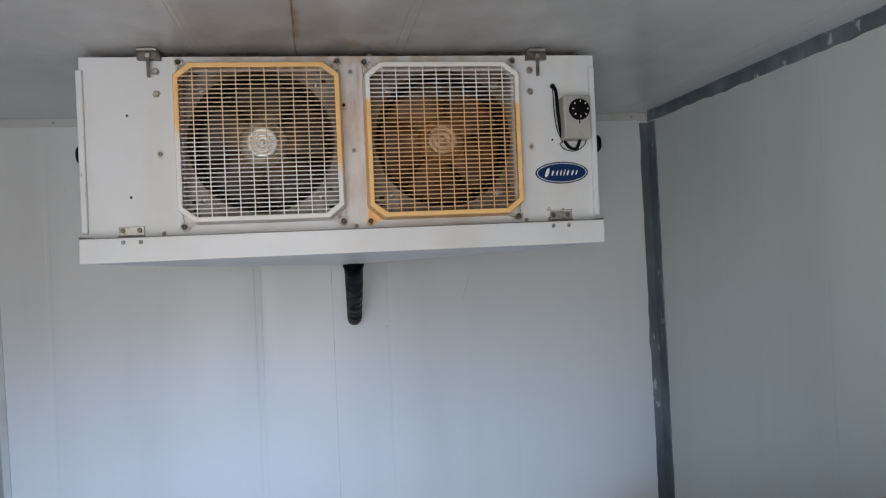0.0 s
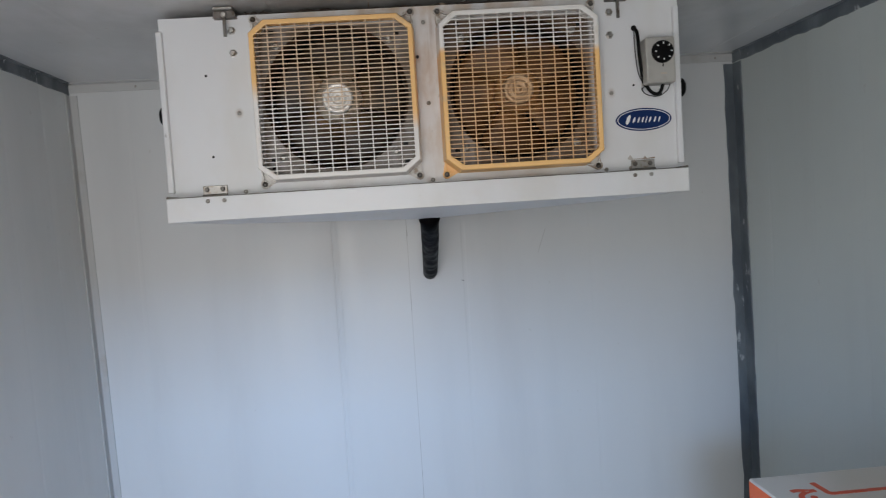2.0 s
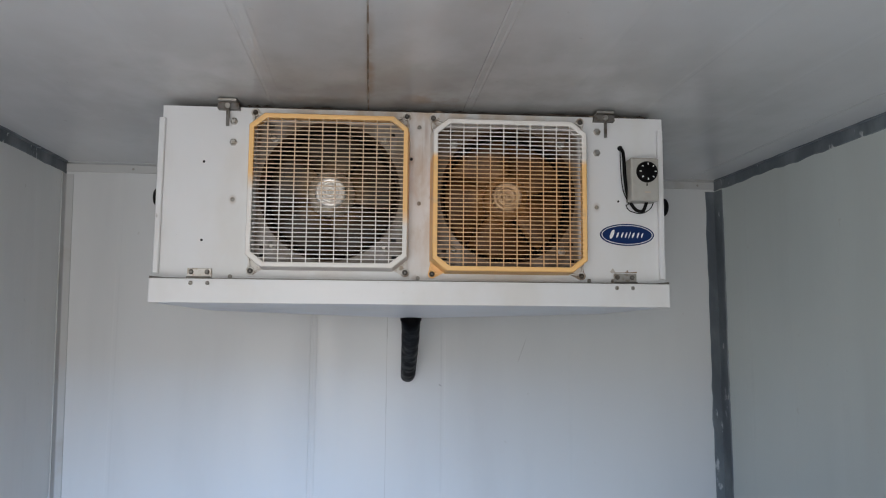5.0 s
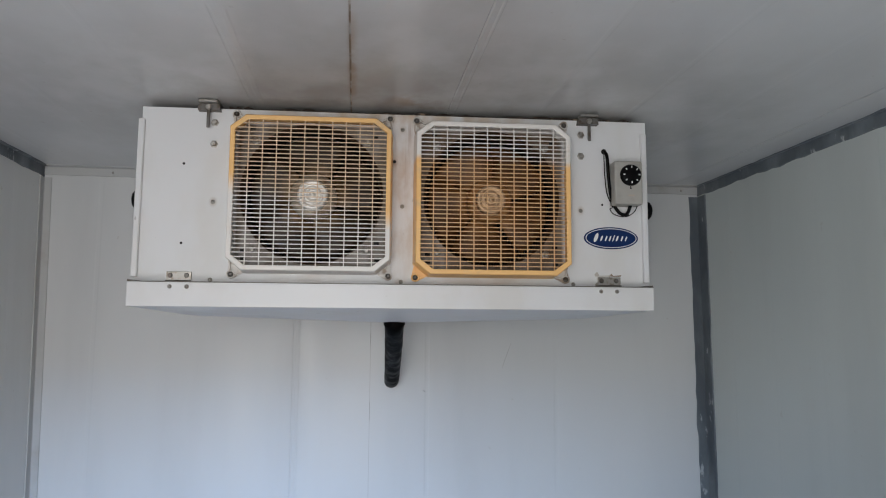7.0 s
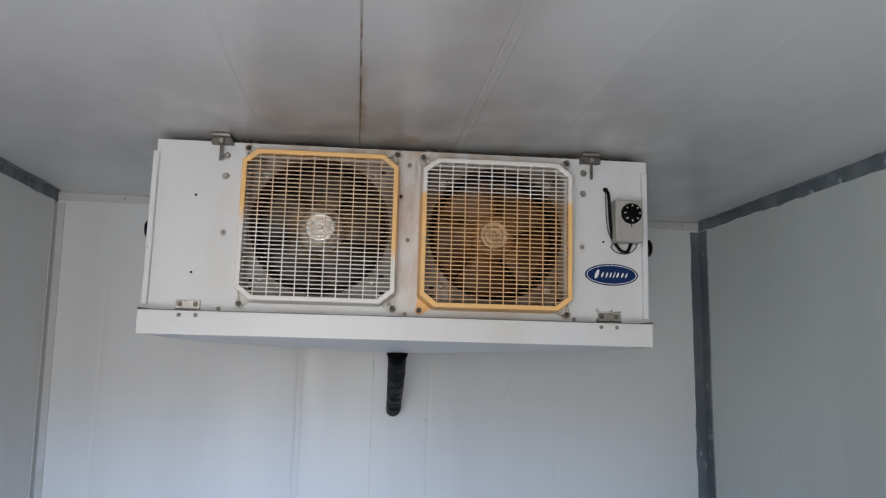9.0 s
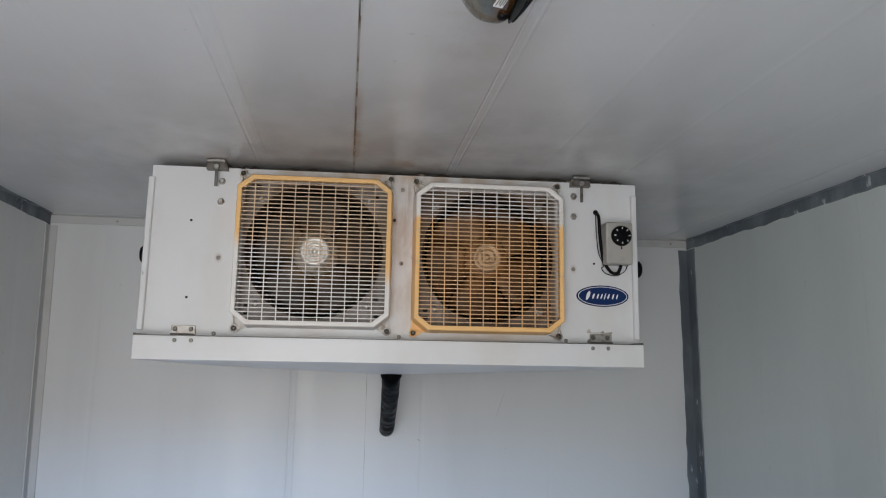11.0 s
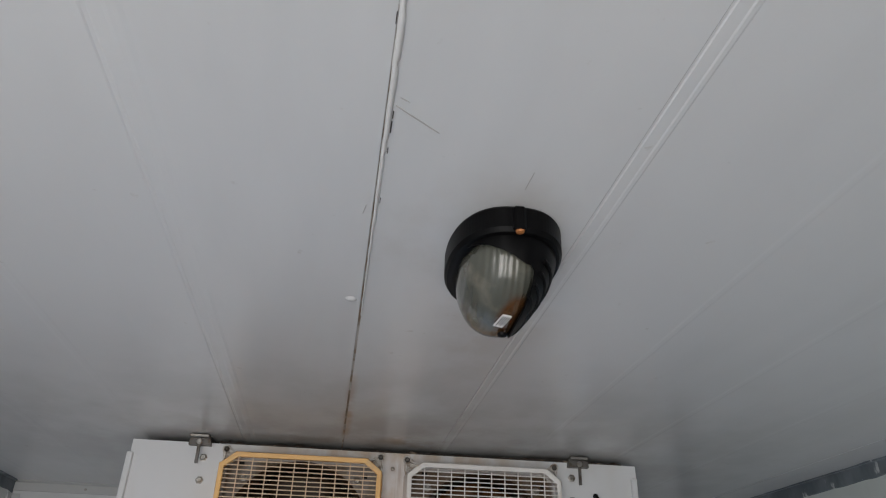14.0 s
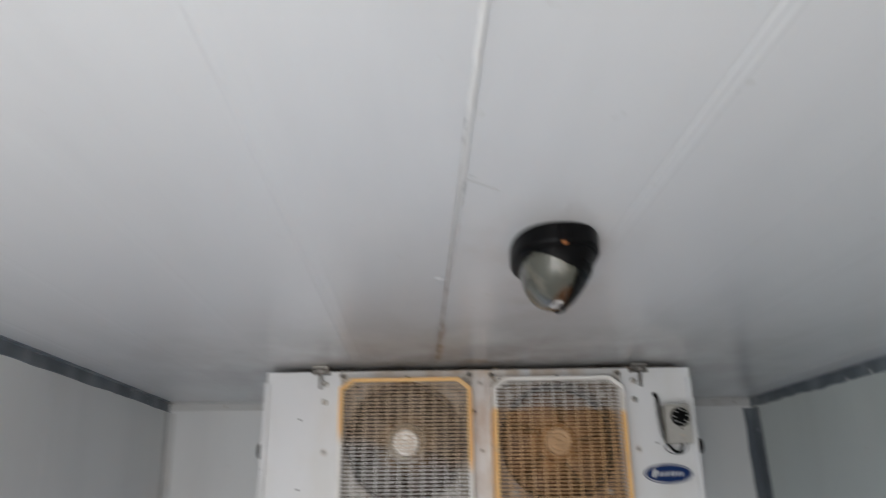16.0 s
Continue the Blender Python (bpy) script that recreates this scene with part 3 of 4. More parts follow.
# fans
for k, (cx, cz, r) in enumerate(FANS):
    part("fan_shroud", lathe((cx, UY, cz), ((r + 0.004, 0.0025), (r - 0.002, 0.006), (r - 0.006, 0.02), (r - 0.007, 0.085), (r - 0.003, 0.085), (r + 0.002, 0.02), (r + 0.004, 0.0025)), "y", 56), M_SHROUD, unit, "dark ring round the fan", True)
    fan = part("fan", lathe((cx, UY, cz), ((0, 0.010), (0.006, 0.010), (0.0065, 0.013), (0.013, 0.013), (0.0145, 0.010), (0.020, 0.010), (0.0215, 0.0125), (0.026, 0.0125), (0.0275, 0.010), (0.034, 0.0105), (0.037, 0.014), (0.038, 0.03), (0.038, 0.12), (0, 0.12)), "y", 40),
               (M_HUB, M_HUB_DULL)[k], unit, ("bright ringed metal fan hub", "dull amber-stained fan hub")[k], True)
    for j in range(5):
        a0 = 2 * math.pi * j / 5 + 0.3 + 0.5 * k
        bm, grid = bmesh.new(), []
        for p in range(7):
            rr = 0.053 + (r - 0.016 - 0.053) * p / 6
            row = []
            for q in range(7):
                s = q / 6 - 0.5
                ang = a0 + s * (1.22 + 0.03 * p / 6) + 0.10 * (p / 6) ** 2
                depth = 0.062 + s * 0.036 * (1 - 0.25 * p / 6) + 0.012 * (s * s * 4)
                row.append(bm.verts.new((cx + rr * math.cos(ang), UY + depth, cz + rr * math.sin(ang))))
            grid.append(row)
        for p in range(6):
            for q in range(6):
                bm.faces.new((grid[p][q], grid[p + 1][q], grid[p + 1][q + 1], grid[p][q + 1]))
        ext = bmesh.ops.extrude_face_region(bm, geom=bm.faces[:])
        bmesh.ops.translate(bm, vec=(0, 0.0018, 0), verts=[v for v in ext["geom"] if isinstance(v, bmesh.types.BMVert)])
        part("blade", bm, M_BLADES[k], fan, smooth=True)
    part("hub_plate", lathe((cx, UY, cz), ((0.0385, 0.024), (0.050, 0.028), (0.057, 0.038), (0.057, 0.10), (0.0385, 0.10)), "y", 40), (M_HUB_PLATE, M_BLADES[1])[k], fan, smooth=True)
    # bolts and small holes of the plate behind the grille
    for dx, dz in ((-0.135, 0.127), (0.132, 0.130), (-0.135, -0.137), (0.133, -0.137)):
        part("plate_bolt", lathe((cx + dx, UY, cz + dz), ((0, -0.007), (0.004, -0.007), (0.006, -0.004), (0.0095, -0.0025), (0.0095, 0.0)), "y", 10), M_ZINC, unit)
    for dx, dz in ((-0.143, 0.158), (0.15, 0.142), (-0.158, -0.14), (0.158, -0.16), (0.156, -0.118), (-0.157, -0.158), (0.005, 0.182)):
        part("punched_hole", box(cx + dx - 0.006, cx + dx + 0.006, UY - 0.0008, UY + 0.001, cz + dz - 0.004, cz + dz + 0.004), M_HOLE, unit)

# grilles: deep octagonal frames with fine bars
GRILLES = ((-0.1365, 1.842, 0.187, 0.182), (0.2955, 1.8395, 0.186, 0.183))
GY = 1.770


def octagon(cx, cz, hx, hz, ch, cv):
    return [(cx - hx + ch, cz - hz), (cx + hx - ch, cz - hz), (cx + hx, cz - hz + cv), (cx + hx, cz + hz - cv), (cx + hx - ch, cz + hz), (cx - hx + ch, cz + hz), (cx - hx, cz + hz - cv), (cx - hx, cz - hz + cv)]


for k, (cx, cz, hx, hz) in enumerate(GRILLES):
    bm, loops = bmesh.new(), []
    for grow, y in ((-0.0115, GY + 0.012), (-0.0115, GY + 0.001), (-0.0095, GY), (-0.002, GY), (0.0, GY + 0.003), (0.001, GY + 0.030), (0.004, UY - 0.001), (-0.001, UY - 0.001), (-0.003, GY + 0.012)):
        loops.append([bm.verts.new((x, y, z)) for x, z in octagon(cx, cz, hx + grow, hz + grow, 0.035 + 0.4 * grow, 0.028 + 0.4 * grow)])
    for a, b in zip(loops, loops[1:] + loops[:1]):
        for i in range(8):
            bm.faces.new((a[i], a[(i + 1) % 8], b[(i + 1) % 8], b[i]))
    grille = part("fan_grille", bm, M_GRILLE[k], unit, ("fan grille gone amber on its upper part", "fan grille gone amber on its lower part")[k])
    ix, iz = hx - 0.0105, hz - 0.0105
    for j in range(10):
        x = cx - 0.1445 + 0.0321 * j
        cut = max(0.0, abs(x - cx) - (ix - 0.031)) * 0.8
        part("upright_bar", box(x - 0.0011, x + 0.0011, GY + 0.0026, GY + 0.007, cz - iz + cut, cz + iz - cut), M_BARS[k], grille)
    n = 33
    for j in range(n):
        z = cz - iz + 2 * iz * (j + 1) / (n + 1)
        cut = max(0.0, abs(z - cz) - (iz - 0.0245)) * 1.25
        part("cross_bar", box(cx - ix + cut, cx + ix - cut, GY + 0.0022, GY + 0.0055, z - 0.0010, z + 0.0010), M_BARS[k], grille)
    for sx, sz in ((-1, -1), (1, -1), (-1, 1), (1, 1)):
        bx, bz = cx + sx * 0.1835, cz + 0.004 + sz * 0.1925
        a, b = (cx + sx * (hx - 0.033), cz + sz * (hz + 0.001)), (cx + sx * (hx + 0.001), cz + sz * (hz - 0.026))
        tip = [(bx + 0.0100 * math.cos(t), bz + 0.0100 * math.sin(t)) for t in [math.atan2(sz, sx) + d for d in (-1.35, -0.8, -0.3, 0.3, 0.8, 1.35)]]
        inner = (cx + sx * (hx - 0.022), cz + sz * (hz - 0.018))
        outline = [b, *tip, a, inner] if sx * sz > 0 else [a, *tip, b, inner]
        bm = prism(outline, UY - 0.005, UY - 0.001)
        lathe((bx, UY, bz), ((0.0066, -0.004), (0.0066, -0.0085), (0.0074, -0.0105), (0.0092, -0.0105), (0.0102, -0.009), (0.0104, -0.004)), "y", 18, bm)
        for ex, ez in (a, b):
            l = math.hypot(ex - bx, ez - bz)
            nx, nz = -(ez - bz) / l * 0.0014, (ex - bx) / l * 0.0014
            ox, oz = bx + (ex - bx) * 0.0085 / l, bz + (ez - bz) * 0.0085 / l
            prism([(ox + nx, oz + nz), (ex + nx, ez + nz), (ex - nx, ez - nz), (ox - nx, oz - nz)], UY - 0.014, UY - 0.004, bm)
        part("ear", bm, M_EAR if (k, sx, sz) != (1, -1, -1) else M_GRILLE[k], grille)
        part("bolt", lathe((bx, UY - 0.0055, bz), ((0, -0.003), (0.0025, -0.003), (0.003, -0.002), (0.005, -0.0045), (0.0062, -0.003), (0.0062, 0.0)), "y", 14), M_DARKZINC, grille)

# drip tray, its floor falling to the drain
TX0, TX1, TY0, TY1, TZ0, TZ1 = -0.5425, 0.687, 1.79, 2.38, 1.576, 1.6315
bm = box(TX0, TX1, TY0, TY0 + 0.0025, TZ0, TZ1, 0.0008)
box(TX0, TX1, TY0 + 0.0028, TY0 + 0.016, TZ1 - 0.002, TZ1 + 0.0005, bm=bm)
for x in (TX0, TX1 - 0.002):
    box(x, x + 0.002, TY0 + 0.003, TY1, TZ0 + 0.001, TZ1 - 0.004, bm=bm)
box(TX0, TX1, TY1, TY1 + 0.002, TZ0, TZ1, bm=bm)
c = bm.verts.new((0.069, 2.1, 1.545))
ring = [bm.verts.new(p) for p in ((TX0 + 0.001, TY0 + 0.001, TZ0 + 0.0005), (TX1 - 0.001, TY0 + 0.001, TZ0 + 0.0005), (TX1 - 0.001, TY1, TZ0 - 0.012), (TX0 + 0.001, TY1, TZ0 - 0.012))]
for i in range(4):
    bm.faces.new((ring[i], ring[(i + 1) % 4], c))
tray = part("drip_tray", bm, M_CASE, unit, "white folded steel drip tray")
# dark strip added to stand for the shaded gap between face and tray
part("tray_gap_strip", box(TX0, TX1, TY0 - 0.0004, TY0 + 0.012, TZ1 + 0.0006, TZ1 + 0.0021), M_DARKZINC, tray, "dark strip for the shaded gap above the tray")
for x, s in ((TX0, 1), (TX1, -1)):
    bm = prism([(x, TZ1 - 0.001), (x + 0.022 * s, TZ1 + 0.0012), (x + 0.022 * s, TZ1 + 0.004), (x - 0.001 * s, TZ1 + 0.006)], TY0 + 0.004, TY0 + 0.03)
    part("tray_corner", bm, M_DARKZINC, tray)
for x0, z0 in ((-0.467, 1.6365), (0.561, 1.6365)):
    hinge = part("hinge", box(x0, x0 + 0.057, UY - 0.004, UY - 0.0003, z0, z0 + 0.022, 0.0008), M_ZINC, unit, "small zinc hinge plate")
    part("hinge_pin", tube([(x0, UY - 0.008, z0 - 0.001), (x0 + 0.057, UY - 0.008, z0 - 0.001)], 0.0032, 10), M_DARKZINC, hinge)
    for dx in (0.009, 0.046):
        part("screw", lathe((x0 + dx, UY - 0.004, z0 + 0.013), ((0, -0.003), (0.004, -0.003), (0.006, 0)), "y", 12), M_DARKZINC, hinge)
for x in (-0.448, -0.410, 0.557, 0.596):
    part("tray_rivet", lathe((x, TY0, 1.6215), ((0, -0.001), (0.0018, -0.001), (0.003, -0.0026), (0.005, -0.001), (0.005, 0.0)), "y", 12), M_ZINC, tray)

for x, z in ((-0.369, 1.825), (-0.368, 1.640), (0.078, 2.014), (0.079, 1.824), (0.078, 1.641), (0.521, 1.823), (0.56, 1.64), (0.50, 1.64)):
    part("rivet", lathe((x, UY, z), ((0, -0.0006), (0.0015, -0.0006), (0.003, -0.0024), (0.0052, -0.001), (0.0052, 0.0)), "y", 12), M_ZINC, unit)
for x, z in ((-0.372, 2.017), (-0.372, 1.965), (0.524, 2.015), (0.523, 1.961)):
    bolt = part("hex_bolt", lathe((x, UY, z), ((0, -0.008), (0.0055, -0.008), (0.0075, -0.006), (0.0075, -0.002), (0.0095, -0.0015), (0.0095, 0.0)), "y", 6), M_ZINC, unit)
for x, z, r in ((-0.440, 1.916, 0.0032), (-0.438, 1.726, 0.0032), (0.059, 1.934, 0.004), (0.576, 1.839, 0.0028), (0.642, 1.815, 0.003)):
    part("drill_hole", lathe((x, UY, z), ((0, -0.0006), (r, -0.0006), (r, 0.001)), "y", 14), M_HOLE, unit)

# a few grimy flecks and the gap's shade under the ceiling, as one strip
rnd = random.Random(9)
bm, tops, x = bmesh.new(), [], -0.34
while x < 0.675:
    tops.append((x, 2.0525 + rnd.choice((0.001, 0.002, 0.0035, 0.006)) + rnd.uniform(0, 0.0015)))
    x += rnd.uniform(0.008, 0.03)
outline = [(tops[0][0], 2.0522)] + tops + [(tops[-1][0], 2.0522)]
part("gap_strip", prism(outline, UY + 0.002, UY + 0.02), M_GAP, unit, "dark ragged strip of grime and painted shade along the top gap")
# hangers hooked over the top edge
for x0, dz in ((-0.409, 0.0), (0.513, -0.004)):
    bm = prism([(x0, 2.043 + dz), (x0 + 0.052, 2.043 + dz), (x0 + 0.050, 2.055 + dz), (x0 + 0.046, 2.0585 + dz), (x0 + 0.004, 2.0585 + dz), (x0 + 0.001, 2.055 + dz)], 1.812, 1.88)
    hanger = part("hanger_bracket", bm, M_DARKZINC, unit, "dark steel hanger bracket against the ceiling")
    part("hanger_lip", box(x0 + 0.003, x0 + 0.047, 1.800, 1.88, 2.0590 + dz, 2.0655 + dz, 0.001), M_ZINC, hanger)
    part("hanger_strap", box(x0 + 0.0225, x0 + 0.0300, 1.806, 1.8095, 1.999 + dz, 2.056 + dz, 0.0008), M_DARKZINC, hanger)
    part("strap_bolt", lathe((x0 + 0.0262, 1.806, 2.049 + dz), ((0, -0.004), (0.005, -0.004), (0.007, -0.002), (0.007, 0.0)), "y", 12), M_ZINC, hanger)

part("torn_residue", prism([(0.553, 1.664), (0.560, 1.672), (0.566, 1.662), (0.592, 1.663), (0.596, 1.668), (0.600, 1.662), (0.621, 1.664), (0.619, 1.6605), (0.556, 1.6600)], UY - 0.0009, UY - 0.0002), M_GRIME, unit, "torn brown tape residue")
# thermostat with its capillary and cable
th = part("thermostat", box(0.595, 0.6645, 1.785, UY - 0.0003, 1.834, 1.9415, 0.004, segs=2), M_HOUSING, unit, "grey thermostat housing with a black dial")
dial = part("dial", lathe((0.634, 1.785, 1.906), ((0, -0.0095), (0.022, -0.0095), (0.0245, -0.008), (0.0265, -0.001), (0.0265, 0.0)), "y", 32), M_BLACK, th, "round black dial", True)
for j in range(8):
    a = math.pi / 8 * 2 * j + 0.0
    bm = box(-0.0011, 0.0011, -0.0003, 0.0003, 0.0165, 0.021)
    bmesh.ops.rotate(bm, cent=(0, 0, 0), matrix=Matrix.Rotation(a, 3, "Y"), verts=bm.verts)
    bmesh.ops.translate(bm, vec=(0.634, 1.785 - 0.0099, 1.906), verts=bm.verts)
    part("dial_mark", bm, M_WHITE, dial)
part("pointer_mark", prism([(0.632, 1.872), (0.636, 1.872), (0.635, 1.879), (0.633, 1.879)], 1.7845, 1.786), M_BLACK, th)
part("faint_print", box(0.628, 0.643, 1.7846, 1.786, 1.854, 1.858), Mat("faint_print", (0.42, 0.36, 0.3), 0.5).m, th)
part("cable_gland", lathe((0.582, UY, 1.974), ((0, -0.004), (0.004, -0.004), (0.0065, -0.003), (0.0065, 0)), "y", 14), M_BLACK, unit)
part("cable", tube(spline([(0.582, 1.824, 1.974), (0.585, 1.812, 1.955), (0.589, 1.815, 1.90), (0.597, 1.818, 1.85), (0.612, 1.815, 1.820), (0.626, 1.810, 1.812), (0.634, 1.808, 1.818), (0.640, 1.806, 1.836)], 8), 0.0042, 10), M_BLACK, unit, "black thermostat cable", True)
part("capillary", tube(spline([(0.580, 1.822, 1.970), (0.581, 1.82, 1.91), (0.586, 1.82, 1.865), (0.597, 1.815, 1.833), (0.590, 1.812, 1.826), (0.598, 1.806, 1.812), (0.625, 1.804, 1.806), (0.648, 1.806, 1.818), (0.658, 1.808, 1.835)], 8), 0.0012, 6), M_BLACK, unit, "thin dark capillary loop", True)

# oval badge, its name left as plain slanted strokes
badge = part("badge", prism(ellipse(0.5965, 1.7555, 0.0685, 0.0275, 48), UY - 0.0022, UY - 0.0003), M_BLUE, unit, "oval blue badge with a white line")
bm = bmesh.new()
o = ellipse(0.5965, 1.7555, 0.0645, 0.0243, 48)
i_ = ellipse(0.5965, 1.7555, 0.0628, 0.0228, 48)
va = [[bm.verts.new((x, y, z)) for x, z in l] for l, y in ((o, UY - 0.0028), (i_, UY - 0.0028), (i_, UY - 0.002), (o, UY - 0.002))]
for a, b in zip(va, va[1:] + va[:1]):
    for j in range(48):
        bm.faces.new((a[j], a[(j + 1) % 48], b[(j + 1) % 48], b[j]))
part("badge_line", bm, M_WHITE, badge)
for x, rx, rz in ((-0.038, 0.0075, 0.0115), (-0.024, 0.0040, 0.0068), (-0.0125, 0.0034, 0.0068), (-0.0025, 0.0034, 0.0068), (0.0065, 0.0022, 0.0085), (0.0155, 0.0040, 0.0068), (0.0275, 0.0036, 0.0068), (0.038, 0.0030, 0.0064)):
    part("badge_stroke", prism(ellipse(0.5965 + x, 1.7548 + 0.35 * (rz - 0.0068), 0.62 * rx, rz, 14, 0.35), UY - 0.0028, UY - 0.002), M_WHITE, badge)

# ---- drain pipe ----
pipe = thing("drain_pipe", (0.073, 2.6, 1.345), "black tape-wrapped drain pipe from tray to wall", "pipe")
pts = spline([(0.0695, 2.105, 1.566), (0.070, 2.12, 1.535), (0.0715, 2.22, 1.49), (0.0725, 2.36, 1.435), (0.073, 2.50, 1.380), (0.073, 2.575, 1.354), (0.073, 2.655, 1.346)], 8)
rnd = random.Random(4)
part("wrapped_tube", tube(pts, [0.0275 - 0.004 * i / len(pts) + 0.0007 * rnd.uniform(-1, 1) for i in range(len(pts))], 18), M_WRAP, pipe, smooth=True)
part("collar", tube([(0.0695, 2.105, 1.557), (0.070, 2.11, 1.540)], 0.030, 18), M_WRAP, pipe)

# ---- ceiling lamp: oval bulkhead with a hood over one side ----
LX, LY, LZ = 0.143, 0.795, 2.068
lamp = thing("ceiling_light", (LX, LY, LZ), "black oval bulkhead light with milky glass, unlit", "ceiling light")


def oval(profile, n=40, keep=None, bm=None):
    """Rings of an oval: (half width, half length, z below the ceiling, half width of its hooded side)."""
    bm = bm or bmesh.new()
    rings = []
    for a, b, d, *hooded in profile:
        ring = []
        for i in range(n):
            c, s = math.cos(2 * math.pi * i / n), math.sin(2 * math.pi * i / n)
            c, s = math.copysign(abs(c) ** 0.8, c), math.copysign(abs(s) ** 0.9, s)
            ring.append(bm.verts.new((LX + (hooded[0] if hooded and c > 0 else a) * c, LY + b * s, LZ - d)))
        rings.append(ring)
    for r, s in zip(rings, rings[1:]):
        for i in range(n):
            j = (i + 1) % n
            if keep is None or keep(sum((v.co for v in (r[i], r[j], s[i], s[j])), Vector()) / 4):
                bm.faces.new((r[i], r[j], s[j], s[i]))
    if keep is None:
        bm.faces.new(rings[0]), bm.faces.new(rings[-1][::-1])
    else:
        bmesh.ops.delete(bm, geom=[v for v in bm.verts if not v.link_faces], context="VERTS")
    return bm


part("base", oval(((0.064, 0.100, -0.001), (0.066, 0.103, 0.003), (0.066, 0.103, 0.026), (0.063, 0.100, 0.031), (0.056, 0.090, 0.032)), 96), M_BLACK, lamp)


def dome(a, b, top, depth, steps=10):
    out = []
    for i in range(steps + 1):
        c, q = math.cos(math.pi / 2 * i / steps), math.sin(math.pi / 2 * i / steps)
        out.append((a * c ** 0.85 + 1e-4, b * c ** 0.85 + 1e-4, top + depth * q, a * (1.0 - 0.86 * q ** 1.5) * min(1, 4 * c) + 1e-4))
    return out


bm = oval(dome(0.053, 0.086, 0.030, 0.072))
part("glass", bm, M_GLASS, lamp, "milky ribbed glass with a brown scorch", True)


def hooded(p):
    """The hood's sweep: a band under the near rim, drawn out along one side to a point."""
    t = min(1, max(0, (LZ - p.z - 0.03) / 0.074))
    edge = 0.0205 - 0.0115 * t ** 4 - 0.034 * max(0, 1 - t / 0.48)
    band = 0.031 + 0.030 * min(1, max(0, (p.x - LX + 0.05) / 0.06))
    return p.x - LX > edge or (LZ - p.z < band and p.y < LY - 0.03)


bm = oval(dome(0.0575, 0.0915, 0.030, 0.0755, 90), 220, keep=hooded)
for _ in range(8):
    bmesh.ops.smooth_vert(bm, verts=[v for v in bm.verts if v.is_boundary and v.co.z < LZ - 0.033], factor=0.5, use_axis_x=True, use_axis_y=True, use_axis_z=True)
ext = bmesh.ops.solidify(bm, geom=bm.faces[:], thickness=0.0022)
hood = part("hood", bm, M_BLACK, lamp, "black louvred hood over one side", True)
for j in range(4):
    pts = []
    for i in range(13):
        th_ = -1.15 + 2.0 * i / 12
        s = 0.30 + 0.17 * j
        pts.append((LX + (0.0585 * (1 - 0.86 * math.sin(s) ** 1.5) + 0.001) * math.cos(th_ * 0.8), LY + 0.0930 * math.cos(s) ** 0.85 * math.sin(th_), LZ - 0.031 - 0.0755 * math.sin(s)))
    part("louvre", tube(pts, 0.0024, 8), M_BLACK, hood)
part("screw_lug", box(LX - 0.007, LX + 0.007, LY - 0.109, LY - 0.099, LZ - 0.032, LZ - 0.002, 0.003), M_BLACK, lamp)
part("lug_screw", lathe((LX, LY - 0.104, LZ - 0.032), ((0, -0.003), (0.004, -0.002), (0.005, 0.0)), "z", 12), M_ORANGE_SCREW, lamp, "rusty orange screw head")
part("hood_tip", lathe((LX + 0.002, LY + 0.008, LZ - 0.1035), ((0, -0.004), (0.005, -0.003), (0.0065, 0.0)), "z", 12), M_BLACK, lamp)
lab = bmesh.new()
box(-0.0055, 0.0055, -0.013, 0.013, -0.0006, 0.0006, bm=lab)
bmesh.ops.transform(lab, matrix=Matrix.Translation((LX - 0.004, LY - 0.024, LZ - 0.1015)) @ Matrix.Rotation(radians(-7), 4, "X") @ Matrix.Rotation(radians(14), 4, "Z"), verts=lab.verts)
label_ = part("sticker", lab, M_WHITE, lamp, "small white printed sticker")
for j in range(4):
    t = bmesh.new()
    box(-0.0040 + 0.0024 * j, -0.0029 + 0.0024 * j, -0.010, 0.010 - 0.003 * (j % 2), -0.0010, -0.0005, bm=t)
    bmesh.ops.transform(t, matrix=Matrix.Translation((LX - 0.004, LY - 0.024, LZ - 0.1015)) @ Matrix.Rotation(radians(-7), 4, "X") @ Matrix.Rotation(radians(14), 4, "Z"), verts=t.verts)
    part("print_line", t, M_DARKZINC, label_)

# ---- cartons stacked along the wall ----
CW, CD, CH = 0.56, 0.46, 0.189


def words(body, size, x, y, z):
    """Letters of the built-in font set side by side on a carton's top."""
    out, at = bmesh.new(), x
    for i, letter in enumerate(body):
        if letter == " ":
            at += 0.10 * size
            continue
        cu = bpy.data.curves.new("letter", "FONT")
        cu.body, cu.size, cu.extrude, cu.offset = letter, size, 0.0006, 0.0022
        ob = new("letter", cu)
        bpy.context.view_layer.update()
        mesh = bpy.data.meshes.new_from_object(ob)
        bpy.data.objects.remove(ob)
        left = min(v.co.x for v in mesh.vertices)
        right = max(v.co.x for v in mesh.vertices)
        mesh.transform(Matrix.Translation((at - left, y, z + 0.0005 + 0.0002 * (i % 2))))
        out.from_mesh(mesh)
        bpy.data.meshes.remove(mesh)
        at += right - left - 0.012 * size
    return out


def prism_flat(outline, z0, z1):
    """An (x, y) outline given thickness from z0 up to z1."""
    bm = prism(outline, z0, z1)
    for v in bm.verts:
        v.co = (v.co.x, v.co.z, v.co.y)
    return bm


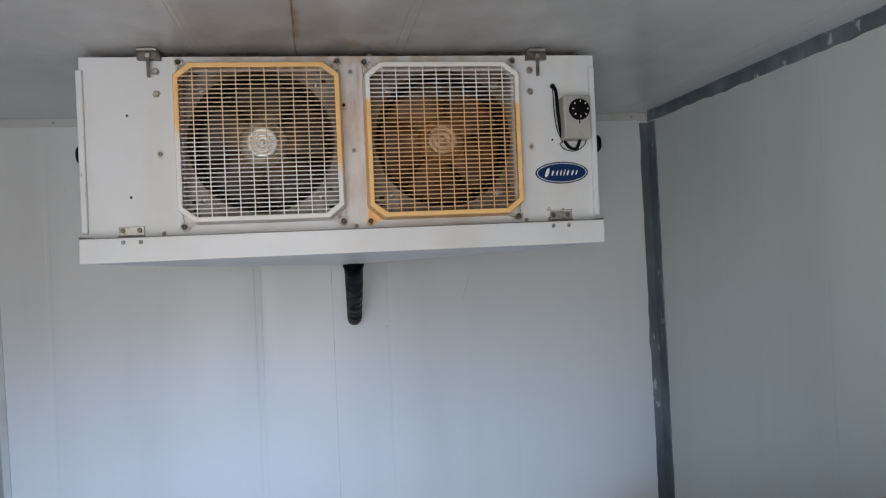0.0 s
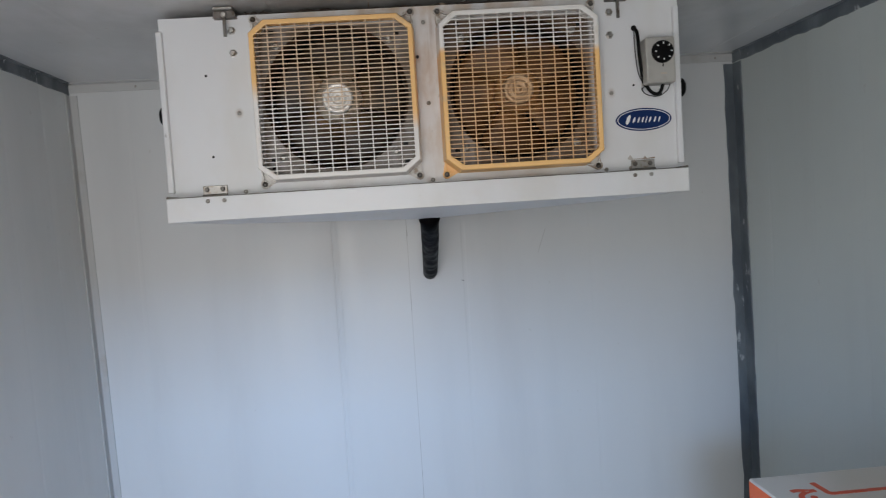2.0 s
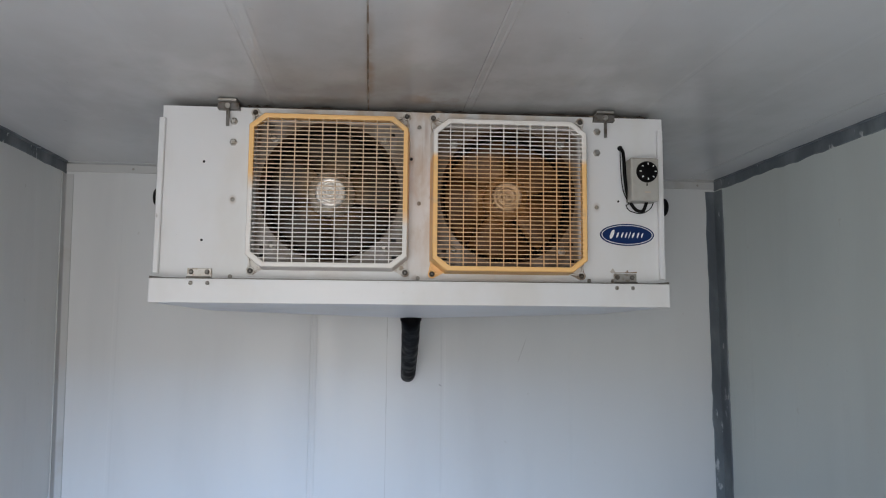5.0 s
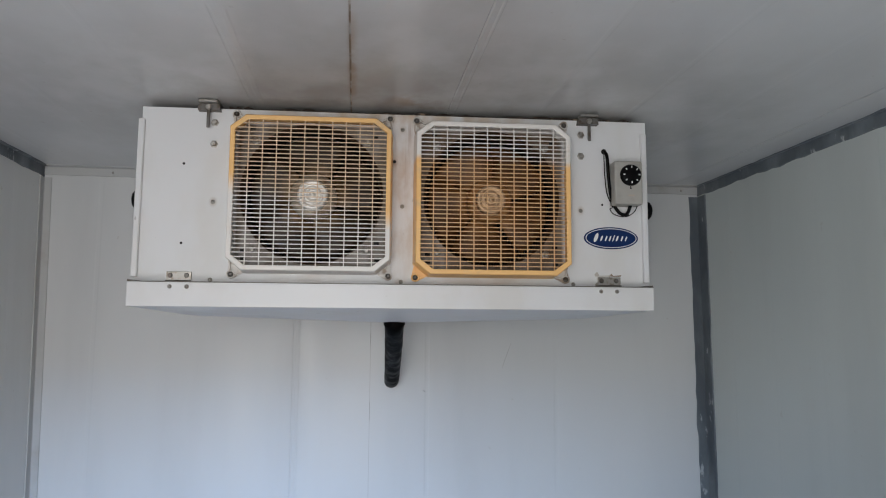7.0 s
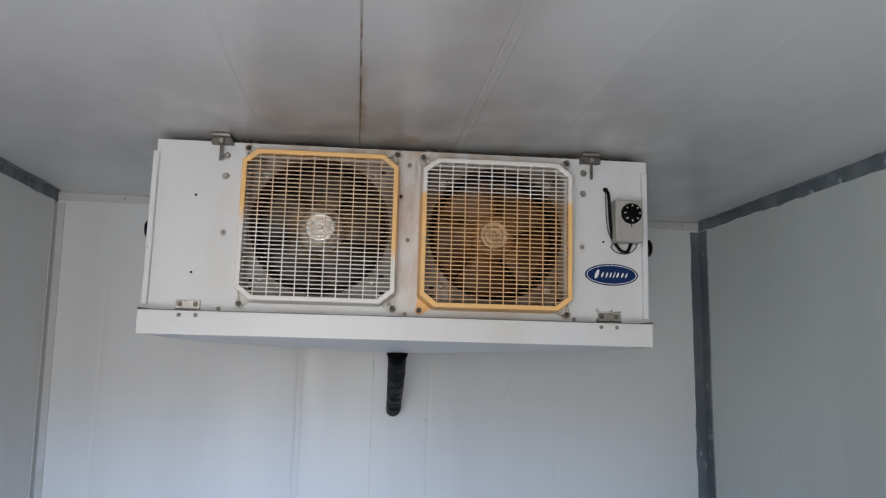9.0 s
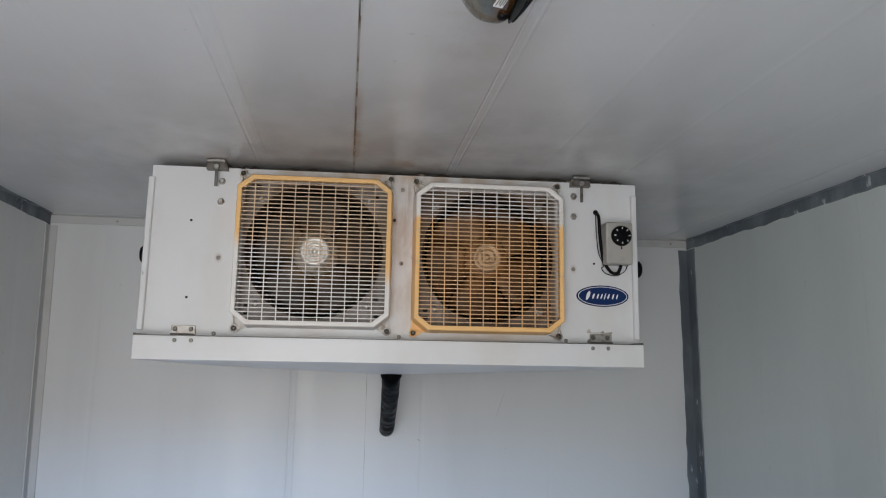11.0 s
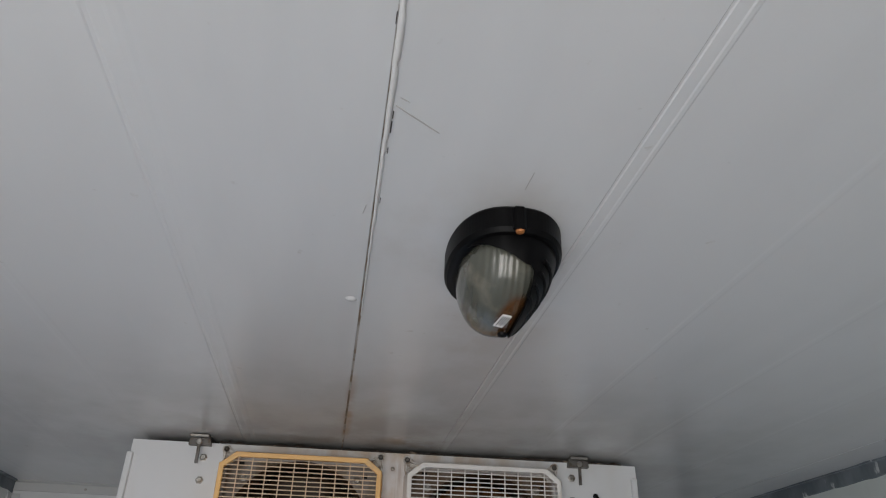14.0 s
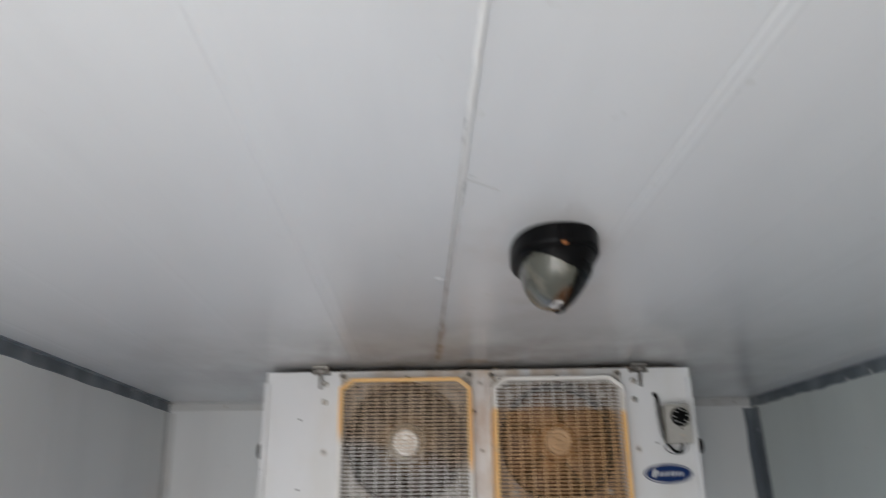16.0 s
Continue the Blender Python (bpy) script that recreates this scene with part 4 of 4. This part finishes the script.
def lifted(x, y, z):
    """The worn back edge of a lid, buckled up in a low uneven wave from its corner."""
    rnd, bm, rows = random.Random(12), bmesh.new(), []
    for i in range(15):
        u = 0.13 * i / 14
        up = 0.003 * math.sin(math.pi * min(1, i / 12)) ** 2 + rnd.uniform(0.0008, 0.0022)
        rows.append([bm.verts.new((x + 0.003 + u, y - 0.034 - rnd.uniform(0, 0.006), z - 0.0005)), bm.verts.new((x + 0.003 + u, y - 0.014, z + 0.6 * up)), bm.verts.new((x + 0.003 + u, y - 0.002, z + up)), bm.verts.new((x + 0.003 + u, y - 0.0015, z + up - 0.0015)), bm.verts.new((x + 0.003 + u, y - 0.006, z - 0.0006))])
    for p, q in zip(rows, rows[1:]):
        for k in range(5):
            bm.faces.new((p[k], p[(k + 1) % 5], q[(k + 1) % 5], q[k]))
    bm.faces.new(rows[0]), bm.faces.new(rows[-1][::-1])
    return bm


def carton(x, y, z, full, CH=CH):
    """A frozen-food carton; x, y, z is the left back corner of its base."""
    ob = thing("carton", (x, y, z), "white cardboard carton with orange sides and Arabic print", "box", "cartons stacked by the wall", surveyed=False)
    body = part("body", box(x, x + CW, y - CD, y, z, z + CH - 0.001, 0.003), M_CARTON, ob)
    part("side_print", box(x - 0.0008, x + 0.001, y - CD + 0.004, y - 0.004, z + 0.004, z + CH - 0.005), M_ORANGE, ob, "orange printed side")
    part("picture", box(x - 0.0016, x + 0.001, y - 0.17, y - 0.05, z + 0.03, z + CH - 0.035), M_NAVY, ob, "dark blue printed square")
    part("picture_edge", box(x - 0.0016, x + 0.001, y - 0.20, y - 0.172, z + 0.02, z + CH - 0.06), M_WHITE, ob)
    for j in range(3):
        part("print_line", box(x - 0.0016, x + 0.001, y - 0.036, y - 0.022, z + CH - 0.045 - 0.02 * j, z + CH - 0.035 - 0.02 * j), M_WHITE, ob)
    if full:
        zt = z + CH - 0.001
        part("lettering", words("\uFE9D \uFE8E\u0640\u0640\u0640\u0640\uFE9F \u062F", 0.075, x + 0.040, y - 0.105, zt), M_PRINT, ob, "orange Arabic word on the lid")
        part("lettering", words("\uFEAA\uFEE4\u0640\u0640\u0640\u0640\uFEA0\uFEE3", 0.075, x + 0.05, y - 0.168, zt), M_PRINT, ob, "orange Arabic word on the lid")
        for j in range(5):
            part("print_bar", box(x + 0.11 + 0.036 * j, x + 0.14 + 0.036 * j, y - 0.235, y - 0.215, zt - 0.001, zt + 0.0008), M_PRINT, ob)
        # large orange field with a white round in it at the far end
        bm = bmesh.new()
        edge = [(x + 0.385 - 0.045 * math.sin(math.pi * i / 24), y - 0.004 - 0.15 * i / 12) for i in range(13)] + [(x + CW - 0.004, y - 0.154), (x + CW - 0.004, y - 0.004)]
        lo = [bm.verts.new((a, b, zt - 0.001)) for a, b in edge]
        hi = [bm.verts.new((a, b, zt + 0.0006)) for a, b in edge]
        bm.faces.new(hi), bm.faces.new(lo[::-1])
        for i in range(len(lo)):
            bm.faces.new((lo[i], lo[(i + 1) % len(lo)], hi[(i + 1) % len(lo)], hi[i]))
        part("orange_field", bm, M_ORANGE, ob)
        part("white_round", prism_flat(ellipse(x + 0.475, y - 0.125, 0.08, 0.06, 28), zt + 0.0004, zt + 0.0010), M_CARTON, ob, "white round in the orange field")
        if z > 1.05:
            part("lifted_edge", lifted(x, y, zt), M_CARTON, ob, "crumpled lifted edge of the lid")
        part("tape", box(x + 0.002, x + CW - 0.002, y - CD / 2 - 0.03, y - CD / 2 + 0.03, zt - 0.001, zt + 0.0003), Mat("clear_tape", (0.6, 0.58, 0.54), 0.25).m, ob)
    return ob


for i in range(6):
    carton(0.699, 1.445, CH * i, i == 5)
for i in range(7):
    carton(0.657, 0.935, 0.1878 * i, i == 6, 0.1878)
